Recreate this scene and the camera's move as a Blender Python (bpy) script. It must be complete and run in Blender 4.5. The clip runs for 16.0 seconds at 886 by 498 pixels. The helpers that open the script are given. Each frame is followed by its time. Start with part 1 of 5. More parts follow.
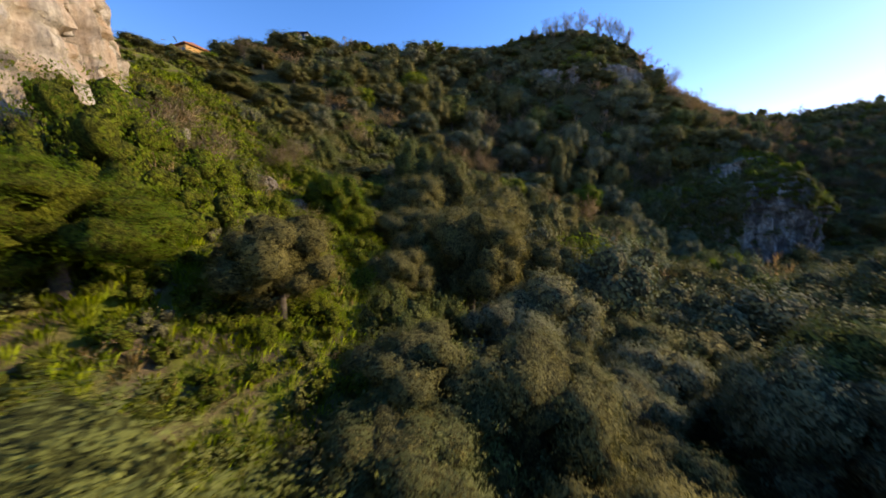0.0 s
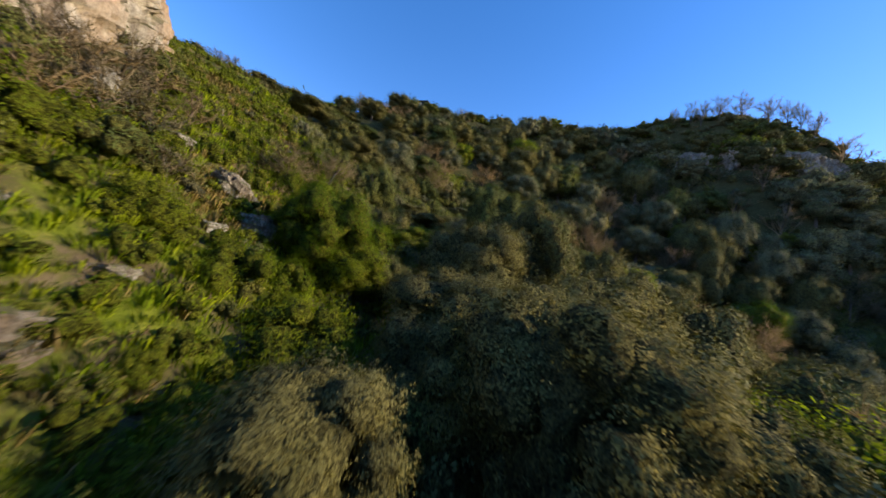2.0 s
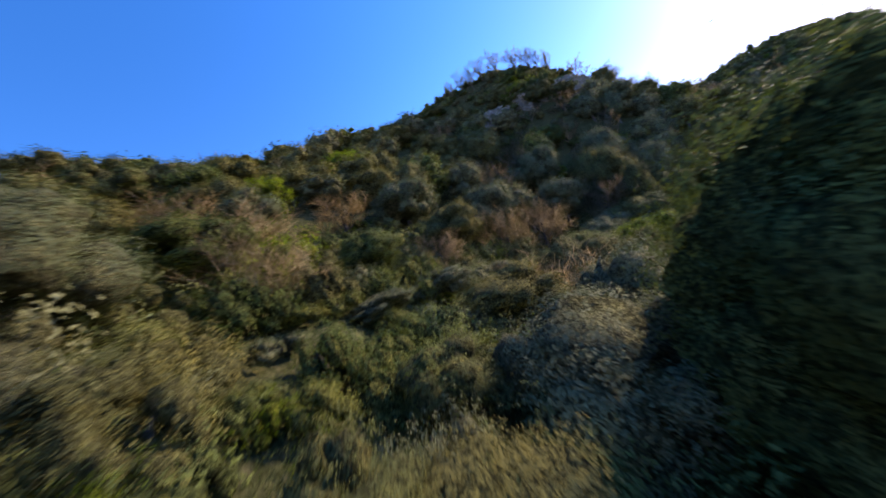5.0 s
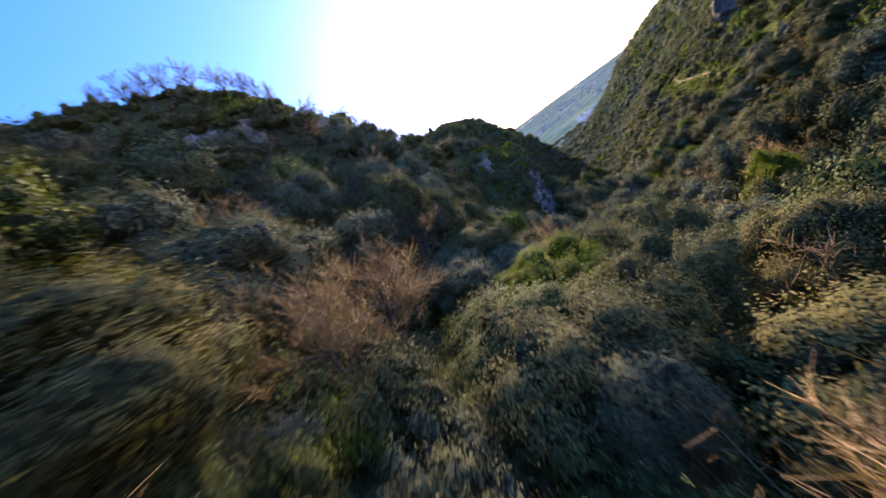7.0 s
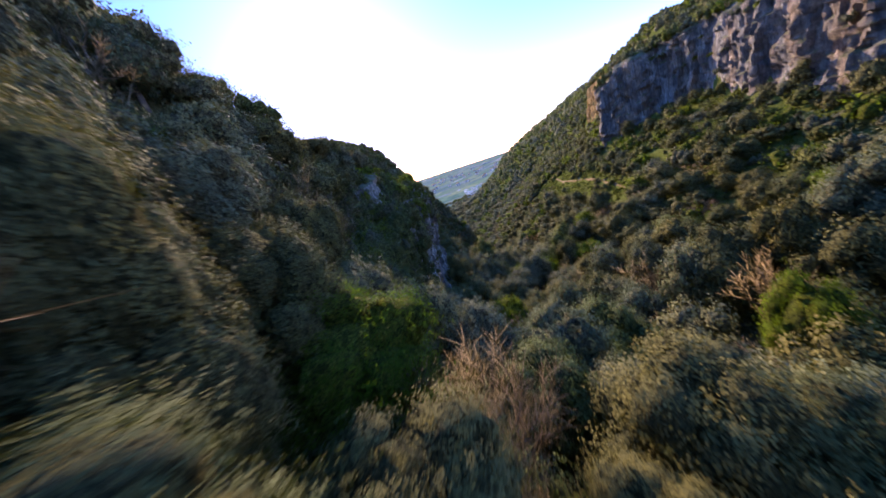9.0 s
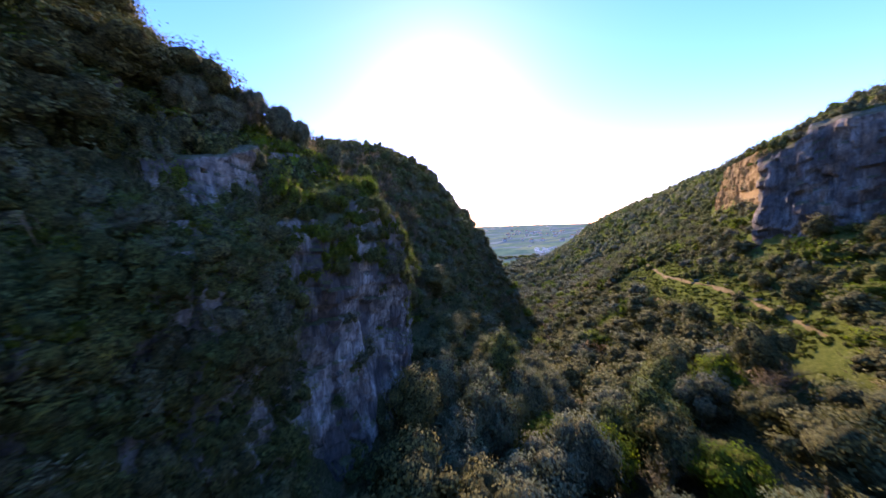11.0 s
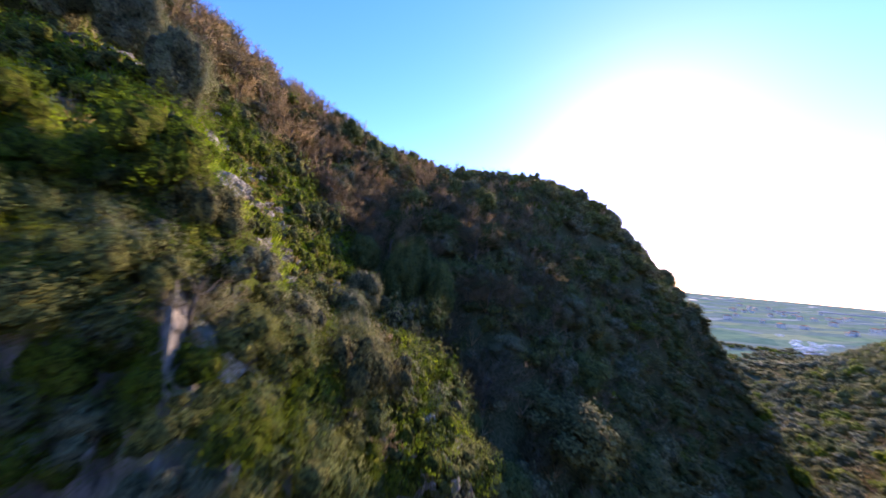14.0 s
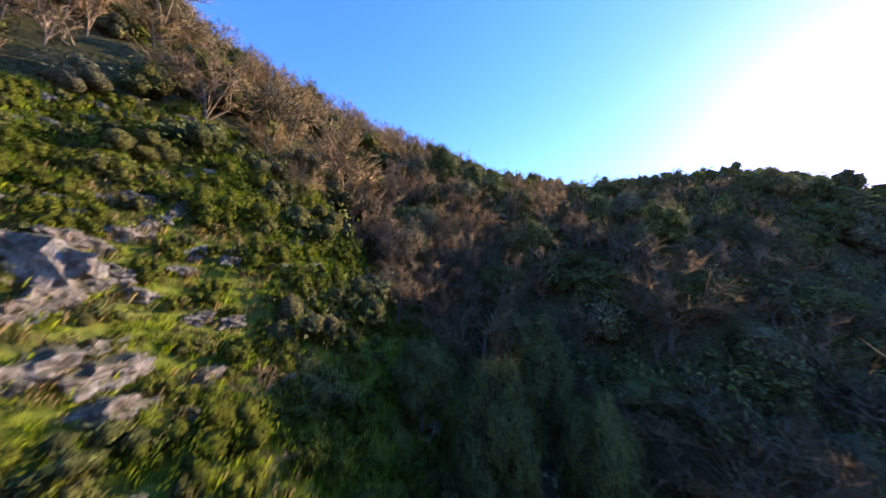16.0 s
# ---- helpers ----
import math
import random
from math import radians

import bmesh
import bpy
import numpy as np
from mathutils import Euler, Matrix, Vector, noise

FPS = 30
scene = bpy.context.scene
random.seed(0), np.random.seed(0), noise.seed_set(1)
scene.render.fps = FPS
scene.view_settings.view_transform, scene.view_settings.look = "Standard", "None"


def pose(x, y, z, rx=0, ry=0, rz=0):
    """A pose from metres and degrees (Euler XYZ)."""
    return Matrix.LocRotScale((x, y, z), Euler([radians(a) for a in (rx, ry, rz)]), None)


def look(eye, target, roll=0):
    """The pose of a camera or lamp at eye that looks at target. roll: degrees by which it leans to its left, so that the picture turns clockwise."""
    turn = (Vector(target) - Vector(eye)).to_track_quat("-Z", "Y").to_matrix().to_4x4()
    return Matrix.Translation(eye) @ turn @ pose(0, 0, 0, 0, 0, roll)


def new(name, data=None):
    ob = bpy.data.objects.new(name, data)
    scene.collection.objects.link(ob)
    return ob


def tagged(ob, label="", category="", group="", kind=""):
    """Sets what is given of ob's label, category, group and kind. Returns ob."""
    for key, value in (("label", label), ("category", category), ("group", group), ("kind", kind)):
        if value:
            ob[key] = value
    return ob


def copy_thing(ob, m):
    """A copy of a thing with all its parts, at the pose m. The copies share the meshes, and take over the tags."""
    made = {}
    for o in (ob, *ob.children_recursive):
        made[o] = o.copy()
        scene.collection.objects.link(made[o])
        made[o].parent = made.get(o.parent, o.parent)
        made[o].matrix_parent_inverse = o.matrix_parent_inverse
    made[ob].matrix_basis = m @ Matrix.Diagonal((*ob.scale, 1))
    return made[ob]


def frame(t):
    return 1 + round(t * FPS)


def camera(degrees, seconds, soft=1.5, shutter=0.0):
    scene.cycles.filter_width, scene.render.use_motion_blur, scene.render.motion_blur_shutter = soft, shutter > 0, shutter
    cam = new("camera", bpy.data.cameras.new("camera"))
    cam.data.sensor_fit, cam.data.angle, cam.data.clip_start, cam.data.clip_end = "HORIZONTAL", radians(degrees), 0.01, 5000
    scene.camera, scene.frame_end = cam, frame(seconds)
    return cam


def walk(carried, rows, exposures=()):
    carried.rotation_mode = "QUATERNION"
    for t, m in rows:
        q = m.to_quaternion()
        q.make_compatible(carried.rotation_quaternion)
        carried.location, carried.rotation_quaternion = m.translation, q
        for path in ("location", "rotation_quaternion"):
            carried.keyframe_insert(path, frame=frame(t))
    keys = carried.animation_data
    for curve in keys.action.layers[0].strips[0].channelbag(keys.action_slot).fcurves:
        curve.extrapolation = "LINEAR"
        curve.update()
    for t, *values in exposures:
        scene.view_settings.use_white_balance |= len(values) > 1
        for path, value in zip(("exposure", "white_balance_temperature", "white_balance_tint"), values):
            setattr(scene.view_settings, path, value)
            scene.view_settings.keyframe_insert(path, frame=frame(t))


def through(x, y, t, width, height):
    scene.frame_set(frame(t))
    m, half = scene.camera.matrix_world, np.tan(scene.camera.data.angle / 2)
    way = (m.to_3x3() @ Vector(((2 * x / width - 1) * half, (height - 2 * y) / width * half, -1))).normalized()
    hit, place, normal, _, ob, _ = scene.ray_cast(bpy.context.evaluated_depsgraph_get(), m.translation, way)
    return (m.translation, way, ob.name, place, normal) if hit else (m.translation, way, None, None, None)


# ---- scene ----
cam = camera(110.6, 16.0, soft=1.5, shutter=0.35)
PATH = [
    (0, 23.769, -33.062, -7.444, 80.17, 0.62, 21.79),
    (0.5, 23.607, -29.981, -8.107, 83.78, -5.58, 28.07),
    (1, 22.919, -26.902, -8.377, 87.03, -9.53, 33.34),
    (1.5, 21.717, -23.894, -8.395, 89.99, -11.13, 37.02),
    (2, 19.928, -21.055, -8.237, 92.79, -10.21, 38.98),
    (2.5, 17.473, -18.436, -7.745, 94.96, -6.46, 39.02),
    (3, 14.579, -16.006, -6.935, 96.48, -0.1, 37.34),
    (3.2, 13.331, -15.011, -6.512, 96.99, 2.97, 36.23),
    (3.55, 10.988, -13.179, -5.738, 97.83, 7.76, 34.12),
    (3.9, 8.297, -11.101, -4.722, 98.39, 12.6, 30.52),
    (4.25, 5.556, -8.764, -3.575, 98.38, 17.38, 25.55),
    (4.6, 3.059, -6.157, -2.407, 97.58, 21.9, 19.27),
    (4.95, 1.102, -3.266, -1.331, 95.79, 25.95, 11.74),
    (5.3, -0.019, -0.08, -0.457, 92.92, 29.22, 3.07),
    (5.5, -0.472, 1.766, -0.02, 91.54, 30.87, -1.83),
    (6, -1.226, 6.595, 1.015, 87.0, 34.07, -15.71),
    (6.5, -0.844, 11.396, 1.62, 81.82, 35.84, -30.18),
    (7, 0.934, 16.334, 1.869, 76.76, 35.82, -44.01),
    (7.5, 4.031, 20.945, 1.698, 73.05, 33.4, -55.39),
    (8, 8.24, 25.055, 0.892, 71.77, 29.05, -62.86),
    (8.5, 13.392, 28.552, -0.446, 72.75, 23.6, -66.02),
    (9, 19.376, 31.553, -1.934, 75.26, 17.81, -65.37),
    (9.2, 21.87, 32.645, -2.519, 76.42, 15.44, -64.34),
    (9.55, 26.905, 34.32, -3.485, 78.31, 11.66, -63.02),
    (9.9, 33.087, 35.434, -4.298, 80.32, 8.46, -60.7),
    (10.25, 39.748, 36.266, -4.935, 82.25, 5.81, -57.75),
    (10.6, 46.219, 37.093, -5.376, 83.93, 3.7, -54.5),
    (10.95, 51.831, 38.191, -5.598, 85.23, 2.18, -51.29),
    (11.3, 55.916, 39.838, -5.581, 86.07, 1.31, -48.45),
    (11.5, 57.743, 40.959, -5.519, 86.52, 0.97, -47.11),
    (12, 62.111, 43.867, -5.293, 87.73, 0.4, -43.48),
    (12.5, 66.175, 46.994, -5.031, 88.95, -0.59, -39.28),
    (13, 69.77, 50.347, -4.755, 90.48, -1.81, -34.21),
    (13.5, 72.757, 53.01, -4.306, 92.09, -3.0, -27.34),
    (14, 75.315, 55.835, -3.642, 93.68, -4.57, -19.48),
    (14.5, 77.272, 58.982, -2.831, 95.09, -5.82, -11.33),
    (15, 78.701, 62.118, -1.936, 96.39, -6.66, -3.47),
    (15.5, 79.493, 65.267, -0.904, 97.52, -5.45, 2.78),
    (16, 79.649, 68.618, 0.439, 98.18, -1.16, 6.15),
]
walk(cam, [(t, pose(*p)) for t, *p in PATH], exposures=[(0, 1.32, 7900, 9), (3.2, 1.34, 7100, 3), (5.3, 1.6, 6650, 15), (7, 1.95, 6650, 25), (9, 1.9, 6650, 27), (11.3, 1.95, 6650, 28), (14, 2.05, 6700, 28), (16, 2.05, 6750, 26)])

# ---- world, sun ----
SUN_AZ, SUN_EL = 51.0, 21.0          # degrees from +y towards +x, and above the horizon
world = bpy.data.worlds.new("world")
scene.world = world
world.use_nodes = True
wn = world.node_tree.nodes
sky = wn.new("ShaderNodeTexSky")
sky.sky_type = "NISHITA"
sky.sun_disc = False
sky.sun_elevation = radians(SUN_EL)
sky.sun_rotation = radians(SUN_AZ)
sky.altitude = 200.0
sky.air_density, sky.dust_density, sky.ozone_density = 1.0, 0.12, 4.0
wn["Background"].inputs["Strength"].default_value = 0.15
rich = wn.new("ShaderNodeHueSaturation")
rich.inputs["Saturation"].default_value = 1.25
world.node_tree.links.new(sky.outputs["Color"], rich.inputs["Color"])
cool = wn.new("ShaderNodeMix")
cool.data_type, cool.blend_type = "RGBA", "MULTIPLY"
cool.inputs[0].default_value = 1.0
cool.inputs[7].default_value = (1.17, 0.815, 1.0, 1.0)
world.node_tree.links.new(rich.outputs["Color"], cool.inputs[6])
world.node_tree.links.new(cool.outputs[2], wn["Background"].inputs["Color"])

lamp = bpy.data.lights.new("sun", "SUN")
lamp.energy, lamp.angle, lamp.color = 2.85, radians(0.5), (1.0, 0.85, 0.63)
sun = new("sun", lamp)
a, e = radians(SUN_AZ), radians(SUN_EL)
sun.matrix_world = look((0, 0, 0), (-math.sin(a) * math.cos(e), -math.cos(a) * math.cos(e), -math.sin(e)))
sun.location = (150, 150, 120)

# ---- materials ----
def material(name, rough=0.8, spec=0.3):
    m = bpy.data.materials.new(name)
    m.use_nodes = True
    t = m.node_tree
    b = t.nodes["Principled BSDF"]
    b.inputs["Roughness"].default_value = rough
    b.inputs["Specular IOR Level"].default_value = spec
    return m, t, b


def noise_node(t, scale, detail=4.0, rough=0.6, coord=None, dist=0.0):
    n = t.nodes.new("ShaderNodeTexNoise")
    n.inputs["Scale"].default_value = scale
    n.inputs["Detail"].default_value = detail
    n.inputs["Roughness"].default_value = rough
    n.inputs["Distortion"].default_value = dist
    if coord is not None:
        t.links.new(coord, n.inputs["Vector"])
    return n.outputs["Fac"]


def ramp_node(t, fac, stops):
    r = t.nodes.new("ShaderNodeValToRGB")
    e = r.color_ramp.elements
    while len(e) < len(stops):
        e.new(0.5)
    for k, (p, c) in zip(e, stops):
        k.position, k.color = p, (*c, 1) if len(c) == 3 else c
    t.links.new(fac, r.inputs["Fac"])
    return r.outputs["Color"]


def mix_node(t, fac, a, b, mode="MIX"):
    n = t.nodes.new("ShaderNodeMix")
    n.data_type, n.blend_type = "RGBA", mode
    for s, v in (("Factor", fac), ("A", a), ("B", b)):
        i = [q for q in n.inputs if q.name == s and q.type == ("VALUE" if s == "Factor" else "RGBA")][0]
        if isinstance(v, bpy.types.NodeSocket):
            t.links.new(v, i)
        else:
            i.default_value = v if s == "Factor" else (*v, 1)
    return [q for q in n.outputs if q.type == "RGBA"][0]


def math_node(t, op, a, b=0.5, c=None):
    n = t.nodes.new("ShaderNodeMath")
    n.operation = op
    for k, v in enumerate((a, b, c)):
        if isinstance(v, bpy.types.NodeSocket):
            t.links.new(v, n.inputs[k])
        elif v is not None:
            n.inputs[k].default_value = v
    return n.outputs[0]


def bump_node(t, bsdf, height, strength=0.5, dist=0.1):
    n = t.nodes.new("ShaderNodeBump")
    n.inputs["Strength"].default_value, n.inputs["Distance"].default_value = strength, dist
    t.links.new(height, n.inputs["Height"])
    t.links.new(n.outputs["Normal"], bsdf.inputs["Normal"])


def spot(t):
    return t.nodes.new("ShaderNodeNewGeometry").outputs["Position"]


def leaf_material(name, dark, mid, light, gloss=0.42, through=0.35, spec=0.5):
    """Foliage: every leaf a little different, every plant too, light shining through thin leaves."""
    m, t, b = material(name, gloss, spec)
    geo = t.nodes.new("ShaderNodeNewGeometry")
    info = t.nodes.new("ShaderNodeObjectInfo")
    leafs = ramp_node(t, geo.outputs["Random Per Island"], [(0.0, dark), (0.55, mid), (1.0, light)])
    patch = noise_node(t, 0.55, 3, 0.6, spot(t))
    tone = ramp_node(t, patch, [(0.3, (0.62, 0.66, 0.55)), (0.5, (1, 1, 1)), (0.72, (1.25, 1.22, 1.0))])
    col = mix_node(t, 1.0, leafs, tone, "MULTIPLY")
    att = t.nodes.new("ShaderNodeAttribute")
    att.attribute_name = "plant"
    which = math_node(t, "FRACT", math_node(t, "ADD", info.outputs["Random"], att.outputs["Fac"]))
    per = ramp_node(t, which, [(0.0, (0.66, 0.78, 0.74)), (0.5, (1, 1, 1)), (1.0, (1.22, 1.12, 0.92))])
    col = mix_node(t, 1.0, col, per, "MULTIPLY")
    speck = ramp_node(t, noise_node(t, 13.0, 3, 0.7, spot(t)), [(0.32, (0.84, 0.84, 0.82)), (0.5, (1, 1, 1)), (0.68, (1.1, 1.1, 1.06))])
    col = mix_node(t, 1.0, col, speck, "MULTIPLY")
    t.links.new(col, b.inputs["Base Color"])
    tr = t.nodes.new("ShaderNodeBsdfTranslucent")
    warm = mix_node(t, 1.0, col, (1.02, 1.15, 0.72), "MULTIPLY")
    t.links.new(warm, tr.inputs["Color"])
    mx = t.nodes.new("ShaderNodeMixShader")
    mx.inputs[0].default_value = through
    t.links.new(b.outputs[0], mx.inputs[1])
    t.links.new(tr.outputs[0], mx.inputs[2])
    t.links.new(mx.outputs[0], t.nodes["Material Output"].inputs["Surface"])
    return m


def three(mid):
    """Dark, middle and light leaves of one tone."""
    return [tuple(k * c for c in mid) for k in (0.80, 1.0, 1.22)]


M_OAK = leaf_material("holm oak leaf", *three((0.164, 0.148, 0.056)), 0.8, 0.14, 0.07)
M_OLIVE = leaf_material("grey olive leaf", *three((0.182, 0.182, 0.100)), 0.8, 0.14, 0.07)
M_BRIGHT = leaf_material("bright leaf", *three((0.166, 0.210, 0.020)), 0.8, 0.54, 0.08)
M_IVY = leaf_material("ivy leaf", *three((0.135, 0.155, 0.046)), 0.72, 0.22, 0.12)
M_TWIG = leaf_material("bare twig", *three((0.270, 0.200, 0.135)), 0.9, 0.2, 0.12)
M_GRASS = leaf_material("grass blade", *three((0.240, 0.300, 0.014)), 0.8, 0.44, 0.15)
M_DRY = leaf_material("dry grass", *three((0.260, 0.190, 0.080)), 0.9, 0.25, 0.1)
M_SCRUB = leaf_material("scrub leaf", *three((0.176, 0.182, 0.056)), 0.8, 0.26, 0.08)


def core_material(name, mid):
    """The mass of leaves behind the outer ones, its tone lowered to stand for shade between leaves: a mottling as fine
    as the leaves, with a rough relief.
    """
    m, t, b = material(name, 0.95, 0.1)
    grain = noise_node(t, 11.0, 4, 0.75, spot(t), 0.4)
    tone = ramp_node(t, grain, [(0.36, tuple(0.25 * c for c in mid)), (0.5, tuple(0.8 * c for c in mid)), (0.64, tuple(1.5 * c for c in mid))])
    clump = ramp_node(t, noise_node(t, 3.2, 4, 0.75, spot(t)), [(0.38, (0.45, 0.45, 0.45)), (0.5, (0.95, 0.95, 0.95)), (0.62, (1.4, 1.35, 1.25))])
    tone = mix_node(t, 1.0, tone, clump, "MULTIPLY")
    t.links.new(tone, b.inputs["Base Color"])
    bump_node(t, b, math_node(t, "ADD", grain, noise_node(t, 4.0, 4, 0.7, spot(t))), 1.0, 0.35)
    return m


# darker than the outer leaves: shade inside the crown put into the colour
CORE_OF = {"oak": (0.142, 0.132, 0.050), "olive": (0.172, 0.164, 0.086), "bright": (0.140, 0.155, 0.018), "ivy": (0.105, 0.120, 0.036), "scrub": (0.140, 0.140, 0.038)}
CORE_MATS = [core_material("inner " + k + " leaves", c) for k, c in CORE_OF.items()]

M_BARK, t, b = material("grey-brown bark", 0.95, 0.15)
t.links.new(ramp_node(t, noise_node(t, 9.0, 5, 0.7, spot(t)), [(0.3, (0.055, 0.044, 0.034)), (0.7, (0.16, 0.135, 0.11))]), b.inputs["Base Color"])
bump_node(t, b, noise_node(t, 22.0, 4, 0.7, spot(t)), 0.6, 0.04)


def rock_material(name, tones, orange=0.5, moss=0.35, stretch=(1.3, 1.3, 0.13), stain=0.0):
    """Limestone: grey and cream, streaked downwards, ochre stains, moss and lichen on the ledges."""
    m, t, b = material(name, 0.92, 0.2)
    p = spot(t)
    mp = t.nodes.new("ShaderNodeMapping")
    mp.inputs["Scale"].default_value = stretch
    t.links.new(p, mp.inputs["Vector"])
    streak = noise_node(t, 1.1, 6, 0.65, mp.outputs["Vector"], 0.6)
    col = ramp_node(t, streak, [(0.28, tones[0]), (0.46, tones[1]), (0.62, tones[2]), (0.8, tones[3])])
    och = ramp_node(t, noise_node(t, 0.33, 4, 0.6, mp.outputs["Vector"], 0.4), [(0.46, (0, 0, 0)), (0.62, (1, 1, 1))])
    col = mix_node(t, math_node(t, "MULTIPLY", och, orange), col, (0.40, 0.215, 0.085))
    fine = ramp_node(t, noise_node(t, 4.5, 6, 0.75, p), [(0.3, (0.55, 0.55, 0.56)), (0.55, (1, 1, 1)), (0.75, (1.22, 1.2, 1.15))])
    col = mix_node(t, 1.0, col, fine, "MULTIPLY")
    if stain:
        lines = ramp_node(t, noise_node(t, 3.4, 5, 0.7, mp.outputs["Vector"], 0.8), [(0.36, (0.42, 0.40, 0.39)), (0.5, (0.95, 0.95, 0.95)), (0.64, (1.25, 1.24, 1.2))])
        col = mix_node(t, 1.0, col, lines, "MULTIPLY")
        wet = noise_node(t, 0.42, 5, 0.62, mp.outputs["Vector"], 1.1)
        wet = math_node(t, "MULTIPLY_ADD", noise_node(t, 0.24, 4, 0.6, p, 0.5), 0.9, math_node(t, "MULTIPLY", wet, 0.6))
        dark = ramp_node(t, wet, [(0.68, (0, 0, 0)), (0.80, (1, 1, 1))])
        col = mix_node(t, math_node(t, "MULTIPLY", dark, stain), col, (0.045, 0.040, 0.038))
    geo = t.nodes.new("ShaderNodeNewGeometry")
    sep = t.nodes.new("ShaderNodeSeparateXYZ")
    t.links.new(geo.outputs["Normal"], sep.inputs[0])
    up = math_node(t, "MULTIPLY_ADD", sep.outputs["Z"], 1.1, math_node(t, "SUBTRACT", noise_node(t, 1.7, 5, 0.7, p), 0.62))
    mossy = ramp_node(t, up, [(0.32, (0, 0, 0)), (0.6, (1, 1, 1))])
    green = ramp_node(t, noise_node(t, 5.0, 4, 0.6, p), [(0.3, (0.035, 0.050, 0.012)), (0.7, (0.11, 0.12, 0.03))])
    col = mix_node(t, math_node(t, "MULTIPLY", mossy, moss), col, green)
    t.links.new(col, b.inputs["Base Color"])
    h = math_node(t, "ADD", noise_node(t, 2.2, 7, 0.72, mp.outputs["Vector"]), math_node(t, "MULTIPLY", noise_node(t, 7.0, 6, 0.75, p), 0.5))
    bump_node(t, b, h, 0.9, 0.25)
    return m


M_ROCK = rock_material("limestone", [(0.11, 0.10, 0.085), (0.30, 0.28, 0.245), (0.52, 0.49, 0.43), (0.78, 0.75, 0.68)], 0.3, 0.7, (0.8, 0.8, 0.11), 0.75)
M_STONE = rock_material("weathered pale stone", [(0.15, 0.135, 0.11), (0.32, 0.295, 0.25), (0.46, 0.43, 0.375), (0.60, 0.57, 0.51)], 0.28, 0.7, (2.2, 2.2, 1.2), 0.35)
M_CREAM = rock_material("cream limestone", [(0.20, 0.17, 0.135), (0.40, 0.345, 0.27), (0.55, 0.485, 0.39), (0.66, 0.61, 0.52)], 0.5, 0.5)
M_ORANGE = rock_material("orange limestone", [(0.16, 0.085, 0.028), (0.35, 0.195, 0.055), (0.44, 0.265, 0.08), (0.50, 0.36, 0.16)], 0.6, 0.3)
M_OCHRE = rock_material("ochre limestone", [(0.085, 0.080, 0.075), (0.21, 0.195, 0.175), (0.34, 0.31, 0.27), (0.48, 0.44, 0.38)], 0.42, 0.6, (0.7, 0.7, 0.10), 0.6)

M_GROUND, t, b = material("hillside soil and turf", 1.0, 0.0)
p = spot(t)
soil = ramp_node(t, noise_node(t, 0.9, 6, 0.7, p), [(0.3, (0.045, 0.036, 0.022)), (0.5, (0.10, 0.078, 0.045)), (0.7, (0.19, 0.145, 0.085))])
turf = ramp_node(t, noise_node(t, 1.6, 6, 0.7, p), [(0.28, (0.06, 0.08, 0.012)), (0.5, (0.135, 0.165, 0.02)), (0.72, (0.23, 0.235, 0.04))])
lm = t.nodes.new("ShaderNodeTexVoronoi")
lm.inputs["Scale"].default_value = 9.0
t.links.new(p, lm.inputs["Vector"])
ls = t.nodes.new("ShaderNodeSeparateColor")
t.links.new(lm.outputs["Color"], ls.inputs[0])
wood = ramp_node(t, math_node(t, "MULTIPLY_ADD", ls.outputs[0], 0.35, math_node(t, "MULTIPLY", noise_node(t, 0.8, 6, 0.75, p), 0.65)), [(0.3, (0.030, 0.033, 0.013)), (0.5, (0.062, 0.063, 0.026)), (0.7, (0.105, 0.092, 0.046))])
att = t.nodes.new("ShaderNodeAttribute")
att.attribute_name = "cover"
sp = t.nodes.new("ShaderNodeSeparateColor")
t.links.new(att.outputs["Color"], sp.inputs[0])
patchy = ramp_node(t, noise_node(t, 0.45, 5, 0.65, p), [(0.42, (0, 0, 0)), (0.58, (1, 1, 1))])
open_c = mix_node(t, patchy, turf, soil)
open_c = mix_node(t, sp.outputs[1], open_c, turf)
col = mix_node(t, sp.outputs[0], wood, open_c)
fields = t.nodes.new("ShaderNodeTexVoronoi")
fields.inputs["Scale"].default_value = 0.012
mpv = t.nodes.new("ShaderNodeMapping")
mpv.inputs["Rotation"].default_value = (0, 0, 0.5)
mpv.inputs["Scale"].default_value = (0.6, 2.2, 1)
t.links.new(p, mpv.inputs["Vector"])
t.links.new(mpv.outputs["Vector"], fields.inputs["Vector"])
sf = t.nodes.new("ShaderNodeSeparateColor")
t.links.new(fields.outputs["Color"], sf.inputs[0])
# field tones kept pale blue-green: the haze of distance is mixed into the colour
plain = ramp_node(t, sf.outputs[0], [(0.0, (0.085, 0.15, 0.12)), (0.25, (0.14, 0.21, 0.13)), (0.45, (0.11, 0.16, 0.15)), (0.65, (0.20, 0.24, 0.15)), (0.8, (0.10, 0.15, 0.16)), (1.0, (0.26, 0.29, 0.28))])
plain = mix_node(t, 1.0, plain, ramp_node(t, noise_node(t, 0.05, 5, 0.7, mpv.outputs["Vector"]), [(0.35, (0.7, 0.78, 0.74)), (0.5, (1, 1, 1)), (0.65, (1.15, 1.15, 1.05))]), "MULTIPLY")
col = mix_node(t, sp.outputs[2], col, plain)
t.links.new(col, b.inputs["Base Color"])
bump_node(t, b, noise_node(t, 3.0, 7, 0.75, p), 0.8, 0.2)

